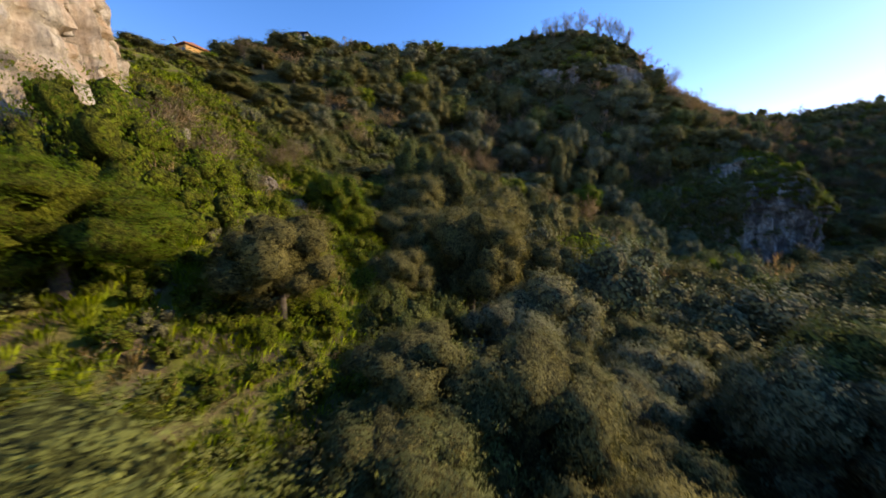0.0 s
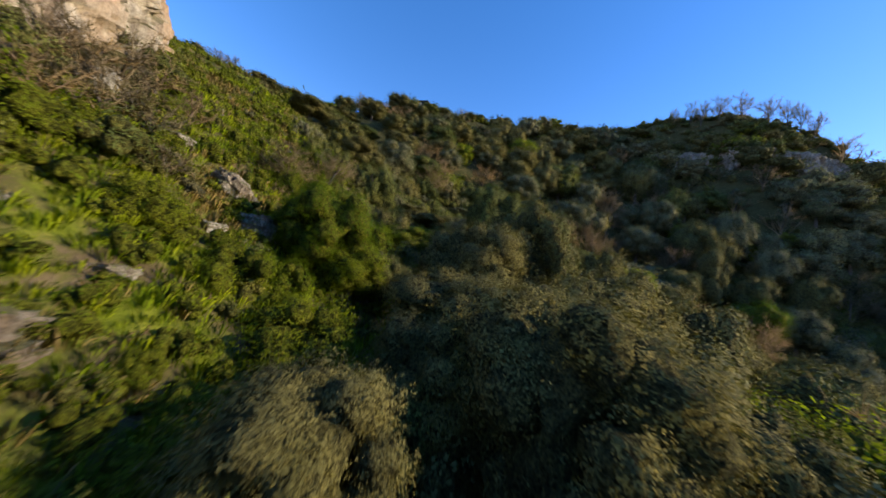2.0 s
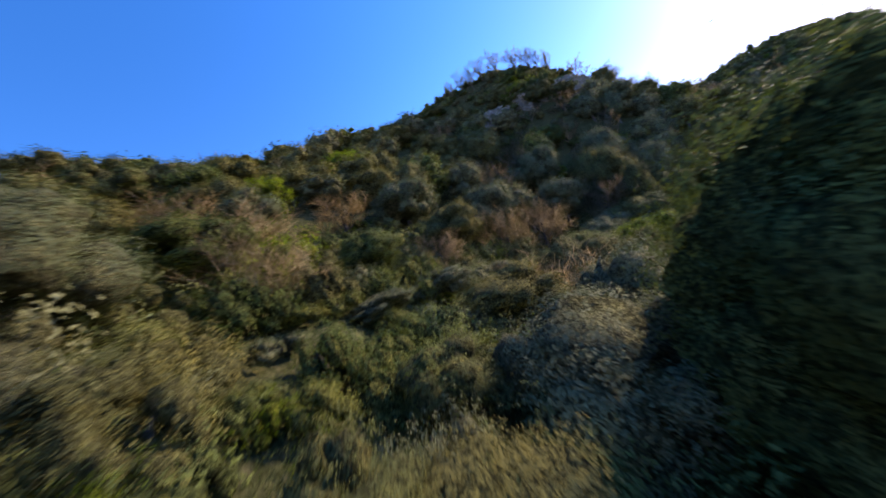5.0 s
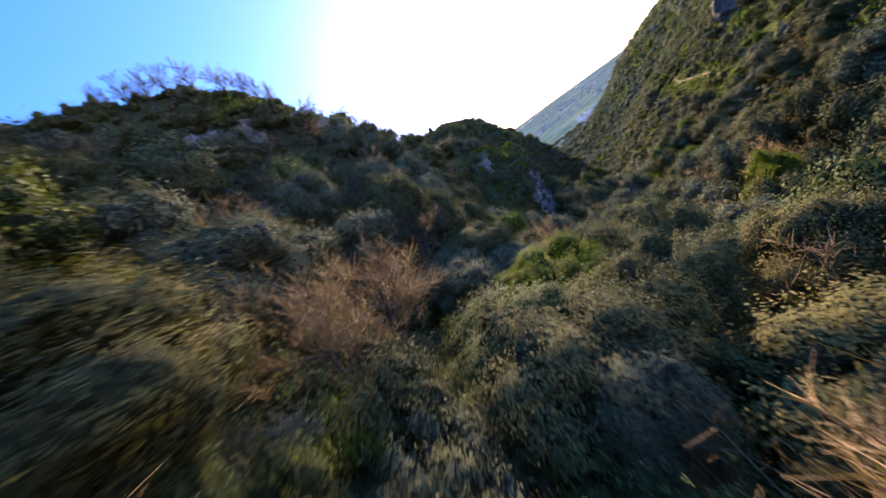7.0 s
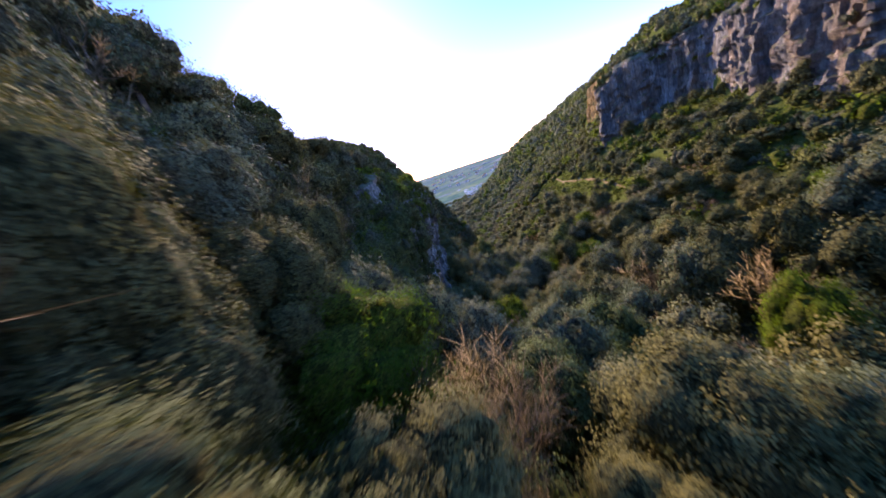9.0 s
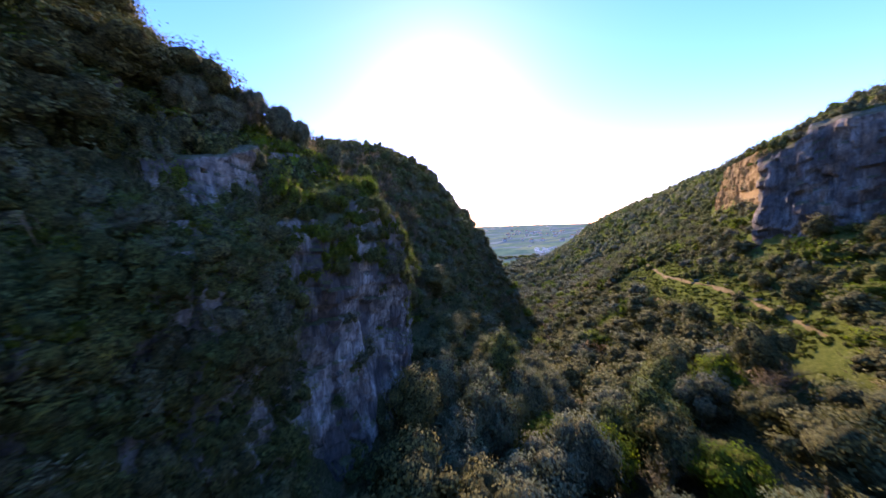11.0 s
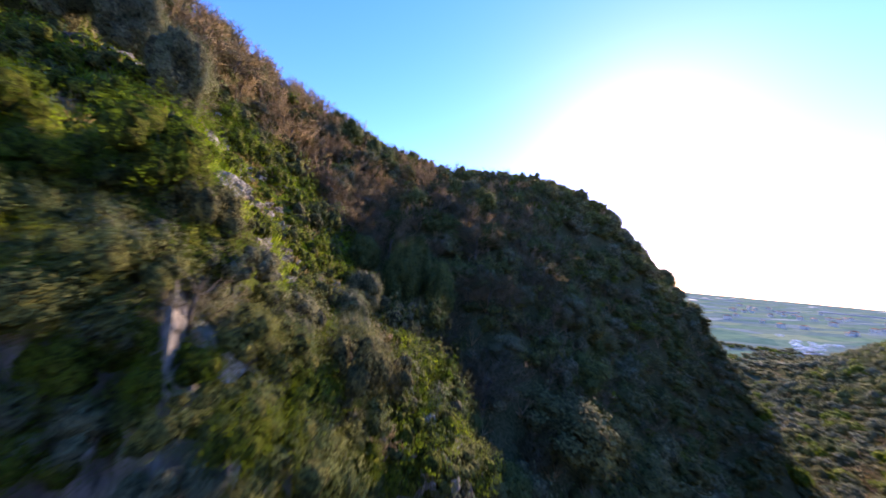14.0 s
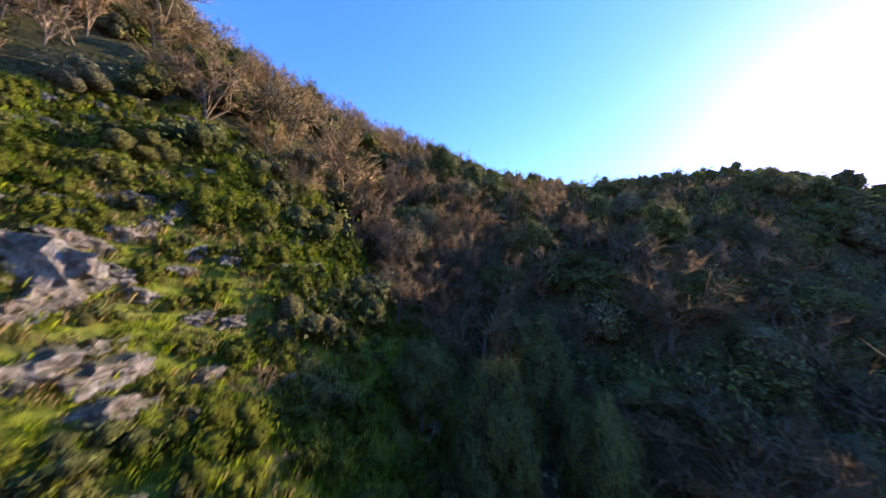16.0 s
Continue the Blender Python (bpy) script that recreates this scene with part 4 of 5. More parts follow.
# ---- single trees with a place of their own: (x, y, treetop, radius) ----
FEATURED = {
    "oak": [(14.6, -25.6, -7.3, 2.2), (7.8, -10.6, -7.6, 1.3), (16.5, -6.5, -9.6, 2.3), (13.8, -1.0, -9.0, 2.2), (19.3, 8.5, -11, 2.6), (-2.0, 5.6, -2.3, 1.8), (12.4, -4.6, -8.0, 1.9), (40.5, 46.5, -11.5, 2.2), (34, 53.5, -3.2, 2.0)],
    "bright": [(12.4, -29.8, -5.9, 2.8), (7.0, -13.6, -4.9, 2.3), (7.9, -12.6, -7.4, 1.7), (5.8, -14.4, -6.6, 1.5), (30.6, 42.2, -11.6, 2.0), (45, 20.5, -14.5, 3.0), (63.4, 61.9, -3.4, 1.2), (16.2, 49.8, 7.2, 1.8), (27.4, 54.4, 5.2, 1.7)],
    "olive": [(68.0, 69.0, 5.6, 1.2), (66.0, 68.4, 6.6, 1.4), (64.6, 70.2, 8.0, 1.5), (61.5, 67.4, 5.6, 1.5), (59.4, 68.6, 7.2, 1.7), (70.4, 66.8, 3.4, 0.9), (76.0, 71.0, -4.5, 1.3), (27, -17, -15.4, 3.0), (35, -12, -15.6, 3.0), (33, -2, -16.5, 3.0), (-2.2, 10.2, -2.3, 2.0), (5.6, 20.5, -2.8, 2.0), (22.5, -8, -15, 2.8), (77.0, 73.6, -3.6, 1.3), (78.2, 67.4, -7.6, 1.5), (76.2, 66.6, -4.6, 1.3)],
    "ivy": [(80.4, 80.0, -0.6, 1.6), (77.5, 81.5, -0.8, 1.5), (82.5, 84, 0.5, 1.7), (84, 81, -2.0, 1.6)],
    "bare": [(69.2, 70.6, 5.4, 1.2), (67.0, 70.2, 7.2, 1.3), (63.4, 68.6, 6.8, 1.4), (77.4, 89.2, 5.2, 1.9), (79, 93.6, 9, 1.9), (74.6, 88, 5.8, 1.8), (71, 91, 10.5, 1.8), (74.6, 95.5, 12.3, 2.0), (81.4, 88.2, 3.4, 1.9), (78, 84, 1.0, 1.7), (77, 92, 7.2, 1.8), (69, 85.8, 9.6, 1.5), (66, 86.2, 12.6, 1.5), (72.5, 93.5, 11, 1.8), (80.5, 91, 5.6, 1.8), (1.0, -13.5, -2.6, 2.2), (-1.5, -9.5, -1.0, 2.0), (41.5, 24.5, -18, 2.6), (77.4, 69.6, -6.2, 1.3), (90.6, 82.2, -3.2, 2.0), (79.4, 88, 3.2, 1.9), (75.6, 84.5, 2.6, 1.8), (-6.5, 32, 12, 2.0), (-8.5, 33.5, 12.8, 2.0), (0.5, 14.5, -3.6, 1.5), (11, 81, 47.5, 1.8), (14.5, 82.5, 49.5, 2.2), (17, 81.5, 49, 2.1), (20.5, 83, 50.8, 2.7), (25, 83.5, 50.5, 2.8), (30, 84, 49.5, 2.6), (33.5, 85, 48.4, 2.2), (36, 86, 46.8, 2.2), (38.5, 86.5, 44.8, 2.0), (58, 101, 26.5, 1.8), (62, 107, 27, 1.8), (66, 115, 28.5, 2.0), (70, 118, 28.5, 1.9)],
}
taken = []


def level_at(far):
    return 0 if far < 11 else 1 if far < 20 else 2 if far < 42 else 3 if far < 85 else 4


for kind, rows in FEATURED.items():
    for x, y, top, radius in rows:
        z = float(land(np.array([x]), np.array([y]))[0])
        near = float(air_over(np.array([x]), np.array([y]), np.array([z + 4]))[1][0])
        plant_tree(kind, min(2, max(0, level_at(near) - (near < 42))), x, y, z, max(top, z + 1.8), radius, True)
        taken.append((x, y, radius))
for x, y, tall, radius in ((2.9, -22.3, 3.0, 1.7), (4.6, -20.9, 2.6, 1.6), (1.2, -20.6, 2.8, 1.7), (-0.4, -19.4, 2.2, 1.5), (5.8, -22.2, 2.2, 1.4), (3.6, -19.6, 2.4, 1.4), (2.0, -21.6, 2.6, 1.5), (0.6, -18.2, 1.8, 1.2), (5.6, -19.2, 1.8, 1.1)):
    plant_tree("bare", 2, x, y, ground_at(x, y), ground_at(x, y) + tall, radius, True)
    taken.append((x, y, radius))
taken = np.array(taken)

# ---- the wood on both sides of the gorge ----
gx, gy = scatter((-58, -62), (212, 152), 4.9, 0.36)
gz = land(gx, gy)
opn = openness(gx, gy)
gap = face_gap(gx, gy)
cap, far = air_over(gx, gy, gz + 4)
mix = rough2(gx / 13, gy / 13, 77, 3)
tall_n = rough2(gx / 9, gy / 9, 91, 2)
order = np.argsort(far)
alone_left = 300
for i in order:
    x, y, z = float(gx[i]), float(gy[i]), float(gz[i])
    if gap[i] < 2.0 or far[i] > 135 or (far[i] > 80 and rng.random() < 0.15):
        continue
    if (x < 4 and y < -17) or (-24 < x < 2 and -24 < y < -11) or (y > 77 and x < 46 and z > 36) or opn[i] > 0.3 or (x * 0.35 - y > 6 and x > 62):
        continue
    if (z < 12 and (y > 130 or x < -46 or y < -52)) or x < -52 or (y > 94 and x < 48 and z < 34):
        continue
    if len(taken) and (np.hypot(taken[:, 0] - x, taken[:, 1] - y) < taken[:, 2] * 0.9).any():
        continue
    brown = 0.09 + 0.12 * (y > 4 and x < 45) + 0.75 * float(soft(np.array(y - 74), 0, 12)) * (50 < x < 96) + 0.3 * (y > 78 and x < 50) + 0.25 * (x > 92 and y > 90)
    r, r2 = rng.random(), rng.random()
    if r < brown * (1.5 if mix[i] > 0.05 else 0.55):
        kind = "bare"
    elif r2 > 0.96:
        kind = "bright"
    elif r2 > 0.87:
        kind = "ivy"
    else:
        kind = "olive" if mix[i] + rng.uniform(-0.3, 0.3) > 0.12 else "oak"
    if x < 17 and y < -20 and kind != "bare":
        kind = "bright" if rng.random() < 0.8 else "oak"
    if 48 < x < 98 and y > 76 and kind != "bare" and rng.random() < 0.9:
        kind = "bare" if rng.random() < 0.85 else "ivy"
    height = 7.2 + 2.6 * tall_n[i] + rng.uniform(-2.0, 2.2)
    if y > 62 and x > 52:
        height *= 0.66
    if z > 30:
        height *= 0.5
    if 0 < x < 28 and y > -10 and z < 0:
        height *= 1.2
    if 28 < x < 62 and 5 < y < 40:
        height = rng.uniform(7.5, 12.0)
    if x < -5 and y < 32:
        height = min(height, rng.uniform(3.8, 5.4))
    if x < -25:
        height = min(height, rng.uniform(2.6, 4.2))
    if x < -12 and -24 < y < 9:
        height = rng.uniform(1.6, 2.4)
    if -24 < x < 2 and y < -3:
        height = rng.uniform(2.6, 3.8)
    if y > 94 and x > 48:
        height = rng.uniform(1.7, 2.8)
    top = min(z + height, float(cap[i]))
    if top - z < 1.1:
        continue
    if far[i] > 42:
        top = z + (top - z) * 0.78
    radius = rng.uniform(2.6, 4.0) * min(1.0, (top - z) / 5.5) ** 0.4
    if x < 17 and y < -13:
        radius = min(radius, 2.3)
    if x < 48 and y > -13:
        radius *= 1.06
    if x > 95 and y > 62:
        radius = min(radius, 0.55 * (top - z))
    level = level_at(far[i])
    single = alone_left > 0 and level < 3
    alone_left -= single
    plant_tree(kind, level, x, y, z, top, radius, single)

# ---- bushes under the trees beside the open air ----
gx, gy = scatter((-22, -45), (50, 60), 2.1)
gz, opn, gap = land(gx, gy), openness(gx, gy), face_gap(gx, gy)
cap, far = air_over(gx, gy, gz + 2)
for x, y, z, o, g, c, f in zip(gx, gy, gz, opn, gap, cap, far):
    if o > 0.3 or g < 2 or f > 12 or c - z < 0.8 or rng.random() < 0.15:
        continue
    kind = str(rng.choice(["scrub", "bright", "olive", "oak", "ivy", "bare"], p=[0.28, 0.05, 0.22, 0.26, 0.12, 0.07]))
    plant_shrub(kind, 1, float(x), float(y), float(z), float(min(rng.uniform(1.1, 2.0), (c - z) * 0.8)), False, "undergrowth", 1.2)

# ---- thickets on the lip of the near cliff and over it ----
gx, gy = scatter((40, 54), (80, 84), 1.55)
gz = land(gx, gy)
h, sd = step_height(gx, gy, *STEPS["near"])
opn = openness(gx, gy)
for x, y, z, s, o in zip(gx, gy, gz, sd, opn):
    if s < -0.2 or s > 15 or o > 0.55 or rng.random() < 0.45:
        continue
    kind = rng.choice(["scrub", "bright", "bare", "olive", "oak", "ivy"], p=[0.26, 0.14, 0.16, 0.16, 0.16, 0.12])
    plant_shrub(str(kind), 1 if s < 6 and x > 50 else 2, float(x), float(y), float(z), float(rng.uniform(0.8, 1.7)), False, "undergrowth", 1.4)

# ---- plants on the rims and faces of the rock steps ----
for n, (side, line) in STEPS.items():
    pts = np.array(along(line, 0.7 if n in ("near", "west", "tier") else 0.9 if n == "band" else 1.6))
    d = unit(np.gradient(pts[:, :2], axis=0))
    up = side * np.stack([-d[:, 1], d[:, 0]], -1)
    head, foot = land(*(pts[:, :2] + 2.2 * up).T), land(*(pts[:, :2] - 1.6 * up).T)
    for p, u, hi, lo in zip(pts, up, head, foot):
        if p[2] < 2.5:
            continue
        size = 1.0 if n in ("near", "west", "tier") else 1.5
        if rng.random() < (0.8 if n != "west" else 0.15):
            a = p[:2] + u * rng.uniform(-0.9, 1.6)
            kind = str(rng.choice(["scrub", "bright", "olive", "oak", "bare"], p=[0.3, 0.18, 0.22, 0.15, 0.15]))
            plant_shrub(kind, 1 if size < 1.2 else 2, float(a[0]), float(a[1]), float(hi) + 0.1, float(rng.uniform(0.5, 1.2)) * size, False, "undergrowth", 1.1)
        if n == "band":
            for v in (0.12, 0.35, 0.55, 0.75, 0.95):
                if rng.random() < 0.6:
                    a = p[:2] - u * rng.uniform(0.9, 1.6)
                    plant_shrub(str(rng.choice(["scrub", "oak", "ivy", "bare"])), 2, float(a[0]), float(a[1]), float(lo + (hi - lo) * v), float(rng.uniform(0.6, 1.3)), False, "undergrowth", 0.9)
        if n == "near":
            for far_in in (0.3, 1.2, 2.2, 3.2):
                if rng.random() < 0.7:
                    a = p[:2] + u * (far_in + rng.uniform(-0.4, 0.4))
                    plant_shrub(str(rng.choice(["scrub", "bright", "olive", "oak", "bare"], p=[0.3, 0.2, 0.2, 0.15, 0.15] if p[0] < 67 else [0.18, 0.62, 0.06, 0.04, 0.1])), 1, float(a[0]), float(a[1]), ground_at(float(a[0]), float(a[1])), float(rng.uniform(0.6, 1.3)) * (1 if p[0] < 67 else 0.6), False, "undergrowth", 1.2 if p[0] < 67 else 0.8)
            for v in (0.92, 0.8, 0.68, 0.56, 0.44, 0.32, 0.2, 0.1) if p[0] < 61.5 else ():
                if rng.random() < 0.8:
                    a = on_face(3, p, min(1.0, max(0.02, v + rng.uniform(-0.06, 0.06))))
                    plant_shrub(str(rng.choice(["oak", "olive", "ivy", "scrub"])), 1, float(a[0]), float(a[1]), float(a[2]) - 0.3, float(rng.uniform(0.9, 1.8)), False, "undergrowth", 1.1)
            for v in (1.0, 0.95, 0.9, 0.84, 0.78, 0.7) if p[0] > 70.5 else ():
                a = on_face(3, p, v)
                plant_shrub(str(rng.choice(["scrub", "bright", "olive", "ivy"], p=[0.25, 0.5, 0.2, 0.05] if v > 0.86 else [0.4, 0.12, 0.4, 0.08])), 1, float(a[0]), float(a[1]), float(a[2]) - 0.1, float(rng.uniform(0.45, 0.8)), False, "undergrowth", 0.9)
            for v, share in ((1.0, 0.95), (0.95, 0.95), (0.9, 0.85), (0.84, 0.6), (0.78, 0.4), (0.7, 0.16), (0.6, 0.1), (0.45, 0.04)):
                if rng.random() < share:
                    a = on_face(3, p, v + rng.uniform(-0.03, 0.0))
                    plant_shrub(str(rng.choice(["scrub", "bright", "olive", "ivy", "bare"], p=[0.28, 0.24, 0.2, 0.14, 0.14] if p[0] < 66 else [0.25, 0.45, 0.08, 0.1, 0.12])), 1, float(a[0]), float(a[1]), float(a[2]) - 0.15, float(rng.uniform(0.4, 1.1)), False, "undergrowth", 1.0)
        if rng.random() < {"tier": 0.6, "near": 0.55, "west": 0.12, "band": 0.6, "south": 0.4}[n]:
            v = rng.uniform(0.1, 0.97) ** 0.7
            a = p[:2] - u * (1.3 - 0.6 * v)
            plant_shrub(str(rng.choice(["scrub", "olive", "bright", "ivy"])), 1 if size < 1.2 else 2, float(a[0]), float(a[1]), float(lo + (hi - lo) * v), float(rng.uniform(0.3, 0.75)) * size, False, "undergrowth", 0.9)

# ---- open slope below the western crag: bushes, brown thickets, grass ----
gx, gy = scatter((-9, -40), (20, -8), 0.8)
gz, opn, gap = land(gx, gy), openness(gx, gy), face_gap(gx, gy)
lush = rough2(gx / 2.6, gy / 2.6, 45, 3)
for x, y, z, o, g, n in zip(gx, gy, gz, opn, gap, lush):
    if o < 0.25 or g < 1.0 or n + rng.uniform(-0.4, 0.4) < -0.2:
        continue
    plant_shrub(str(rng.choice(["bright", "scrub", "bare", "olive"], p=[0.62, 0.18, 0.17, 0.03])), 2, float(x), float(y), float(z), float(rng.uniform(0.25, 0.6)), False, "undergrowth", 0.9)
STONES = np.array(WEST_STONES)
gx, gy = scatter((-30, -60), (20, -5), 1.4)
gz, opn, gap = land(gx, gy), openness(gx, gy), face_gap(gx, gy)
cap, far = air_over(gx, gy, gz)
big = rough2(gx / 4.5, gy / 4.5, 41, 2)
count = 0
for x, y, z, o, g, c, f, n in zip(gx, gy, gz, opn, gap, cap, far, big):
    if o < 0.12 or g < 1.3 or n + rng.uniform(-0.4, 0.4) < -0.3 or (x > 9 and rng.random() < 0.65):
        continue
    kind = str(rng.choice(["scrub", "bright", "bare", "oak"], p=[0.16, 0.54, 0.2, 0.1]))
    if kind == "bare" and f < 7:
        kind = "scrub"
    r = float(min(rng.choice([0.45, 0.7, 1.0, 1.7]) * rng.uniform(0.8, 1.2), max(0.3, (c - z) * 0.7)))
    if x < 1 and y > -21:
        r = min(r, 0.5)
    if (np.hypot(STONES[:, 0] - x - 0.5, STONES[:, 1] - y - 0.2) < STONES[:, 2] + r + 0.2).any():
        continue
    count += 1
    plant_shrub(kind, 0 if f < (18 if count < 65 else 8) else 1, float(x), float(y), float(z), r, count < 65, "undergrowth", 1.05)

# ---- green shelves over the near cliff ----
ROCKS = np.array(NORTH_STONES)
gx, gy = scatter((58, 64), (82, 90), 0.5)
gz, opn, gap = land(gx, gy), openness(gx, gy), face_gap(gx, gy)
lush = rough2(gx / 2.6, gy / 2.6, 43, 3)
count = 0
for x, y, z, o, g, n in zip(gx, gy, gz, opn, gap, lush):
    if o < 0.15 or g < 0.3 or rng.random() < 0.38:
        continue
    if min(float(near_line(x - 0.35, y + 0.25, l[:2])) for l in LEDGES) < 0.35 or (np.hypot(ROCKS[:, 0] - x + 0.3, ROCKS[:, 1] - y - 0.2) < ROCKS[:, 2] * 0.9 + 0.15).any():
        continue
    kind = str(rng.choice(["bright", "scrub", "bare", "ivy"], p=[0.72, 0.14, 0.07, 0.07]))
    r = float(rng.uniform(0.22, 0.55) * (2.2 if rng.random() < 0.06 else 1.5 if rng.random() < 0.12 else 1))
    count += 1
    plant_shrub(kind, 1 if r > 0.55 else 2 if r > 0.36 else 3, float(x), float(y), float(z), r, False, "undergrowth", 0.95)

# ---- grass ----
for lo, hi, step, keep in (((-14, -46), (21, -6), 0.32, 0.9), ((60, 64), (79, 88), 0.27, 0.95)):
    gx, gy = scatter(lo, hi, step)
    gz, opn, gap = land(gx, gy), openness(gx, gy), face_gap(gx, gy)
    dry = rough2(gx / 3.0, gy / 3.0, 47, 3)
    for x, y, z, o, g, n in zip(gx, gy, gz, opn, gap, dry):
        if o < 0.2 or g < 0.8 or rng.random() > keep:
            continue
        kind = "dry" if n + rng.uniform(-0.3, 0.3) > (0.24 if x < 30 else 0.22) else "grass"
        s = float(rng.uniform(0.2, 0.5)) if x < 30 else float(rng.uniform(0.18, 0.42))
        heap("grass", TUFTS[kind][int(rng.integers(5))], (turn_scale(float(rng.uniform(0, 6.28)), s, s), np.array([x, y, z - 0.03])), float(rng.uniform(0, 1)))

# ---- scrub on the southern slope ----
for lo, hi, step, rr in (((60, -30), (200, 75), 3.1, (1.0, 2.5)), ((200, -10), (340, 110), 4.0, (1.4, 2.7)), ((340, -20), (570, 170), 7.5, (3.0, 5.5))):
    gx, gy = scatter(lo, hi, step)
    gz, gap = land(gx, gy), face_gap(gx, gy)
    green = near_line(gx, gy, MEADOW)
    walked = near_line(gx, gy, TRACK)
    thin = rough2(gx / 9, gy / 9, 51, 3)
    for x, y, z, g, m, t, n in zip(gx, gy, gz, gap, green, walked, thin):
        if (x * 0.35 - y < 3 and x < 200) or g < 2.0 or (t < 0.5 and rng.random() < 0.55) or z < -64 or (m < 9 and rng.random() < 0.85) or n < -0.6:
            continue
        kind = str(rng.choice(["scrub", "olive", "bright", "bare", "oak"], p=[0.46, 0.2, 0.14, 0.04, 0.16]))
        low = m > 8 and step < 5 and z < -17 - 0.1 * max(0.0, x - 90)
        if (rng.random() < 0.16 and m > 8 and step < 5) or (low and rng.random() < 0.5):
            near = x < 96 and low
            if low and rng.random() < 0.22:
                kind = "bare"
            plant_tree(kind if kind != "scrub" else "oak", 2 if near else 3, float(x), float(y), float(z), float(z + rng.uniform(3.0, 5.6)), float(rng.uniform(2.0, 3.2) if low else rng.uniform(1.6, 2.8)), False)
        else:
            lv = 1 if step < 3 and x < 86 and y > 8 else 2 if x < 165 else 3
            plant_shrub(kind, lv, float(x), float(y), float(z), float(rng.uniform(*rr)), False, "scrub", 0.9)

# ---- low bushes and herbs filling the gaps of the scrub ----
gx, gy = scatter((62, -20), (150, 52), 1.55)
gz, gap, walked = land(gx, gy), face_gap(gx, gy), near_line(gx, gy, TRACK)
thin = rough2(gx / 9, gy / 9, 51, 3)
lush = rough2(gx / 6, gy / 6, 57, 3)
for x, y, z, g, t, n, l, m in zip(gx, gy, gz, gap, walked, thin, lush, near_line(gx, gy, MEADOW)):
    if x * 0.35 - y < 3 or g < 1.5 or t < 0.25 or z < -64 or n < -0.75 or (m < 8 and rng.random() < 0.6):
        continue
    kind = str(rng.choice(["bright", "scrub", "bare", "olive"], p=[0.9, 0.1, 0, 0] if m < 8 else [0.5, 0.36, 0.06, 0.08] if l > 0 else [0.25, 0.5, 0.08, 0.17]))
    plant_shrub(kind, 2 if x < 84 else 3, float(x), float(y), float(z), float(rng.uniform(0.3, 0.6)) * (1.7 if rng.random() < 0.2 and t > 2 else 1), False, "scrub", 0.8)

gx, gy = scatter((108, 24), (195, 72), 1.05)
gz, green, walked = land(gx, gy), near_line(gx, gy, MEADOW), near_line(gx, gy, TRACK)
for x, y, z, m, t in zip(gx, gy, gz, green, walked):
    if m < 9 and t > 0.5 and rng.random() < 0.75:
        plant_shrub(str(rng.choice(["bright", "scrub"], p=[0.88, 0.12])), 3, float(x), float(y), float(z), float(rng.uniform(0.4, 0.85)), False, "scrub", 0.45)

# ---- wood along the lower valley out to its mouth ----
gx, gy = scatter((150, 55), (345, 190), 5.4)
gz, gap, off = land(gx, gy), face_gap(gx, gy), near_line(gx, gy, LAND["stream"])
for x, y, z, g, o in zip(gx, gy, gz, gap, off):
    if g < 3 or o > 46 or (x < 212 and np.hypot(*(np.array([x, y]) - (130, 72))) < 76) or (x * 0.35 - y > 3 and z > -46):
        continue
    kind = str(rng.choice(["oak", "olive", "bright", "bare", "ivy"], p=[0.36, 0.3, 0.1, 0.18, 0.06]))
    plant_tree(kind, 3, float(x), float(y), float(z), float(z + rng.uniform(3.5, 6.5)), float(rng.uniform(2.4, 3.8)), False)

gx, gy = scatter((280, 100), (600, 300), 8.5)
gz, off = land(gx, gy), near_line(gx, gy, LAND["stream"])
thin = rough2(gx / 40, gy / 40, 63, 3)
for x, y, z, o, n in zip(gx, gy, gz, off, thin):
    if z > -38 or (o < 46 and x < 345) or (z < PLAIN + 0.8 and n < 0.12):
        continue
    kind = str(rng.choice(["oak", "olive", "bright", "bare"], p=[0.4, 0.34, 0.1, 0.16]))
    plant_tree(kind, 4, float(x), float(y), float(z), float(z + rng.uniform(3.0, 6.0)), float(rng.uniform(2.8, 4.6)), False)

# ---- bushes on the hill's ledges and on the crest ----
gx, gy = scatter((-30, 55), (190, 145), 2.6)
gz, gap = land(gx, gy), face_gap(gx, gy)
for x, y, z, g in zip(gx, gy, gz, gap):
    if (g > 3 and z < 16 and y < 80) or g < 0.15 or rng.random() < 0.45 or (y > 94 and x < 48) or y > 132 + 0.05 * x:
        continue
    plant_shrub(str(rng.choice(["scrub", "bare", "oak", "ivy"], p=[0.35, 0.25, 0.25, 0.15])), 2, float(x), float(y), float(z), float(rng.uniform(0.8, 1.8)), False, "undergrowth")

# ---- brown and ivy-grown wood on the wall above the side gully ----
gx, gy = scatter((72, 66), (135, 112), 3.0)
gz, opn, gap = land(gx, gy), openness(gx, gy), face_gap(gx, gy)
cap, far = air_over(gx, gy, gz + 3)
for x, y, z, o, g, c, f in zip(gx, gy, gz, opn, gap, cap, far):
    if o > 0.4 or g < 1.6 or f > 60 or c - z < 1.5 or y < 58 + 0.14 * x or z < -20:
        continue
    kind = str(rng.choice(["bare", "ivy", "oak", "olive"], p=[0.66, 0.22, 0.06, 0.06]))
    plant_tree(kind, max(1, min(3, level_at(f))), float(x), float(y), float(z), min(float(c), float(z + rng.uniform(2.6, 5.0))), float(rng.uniform(1.2, 2.0)), False)

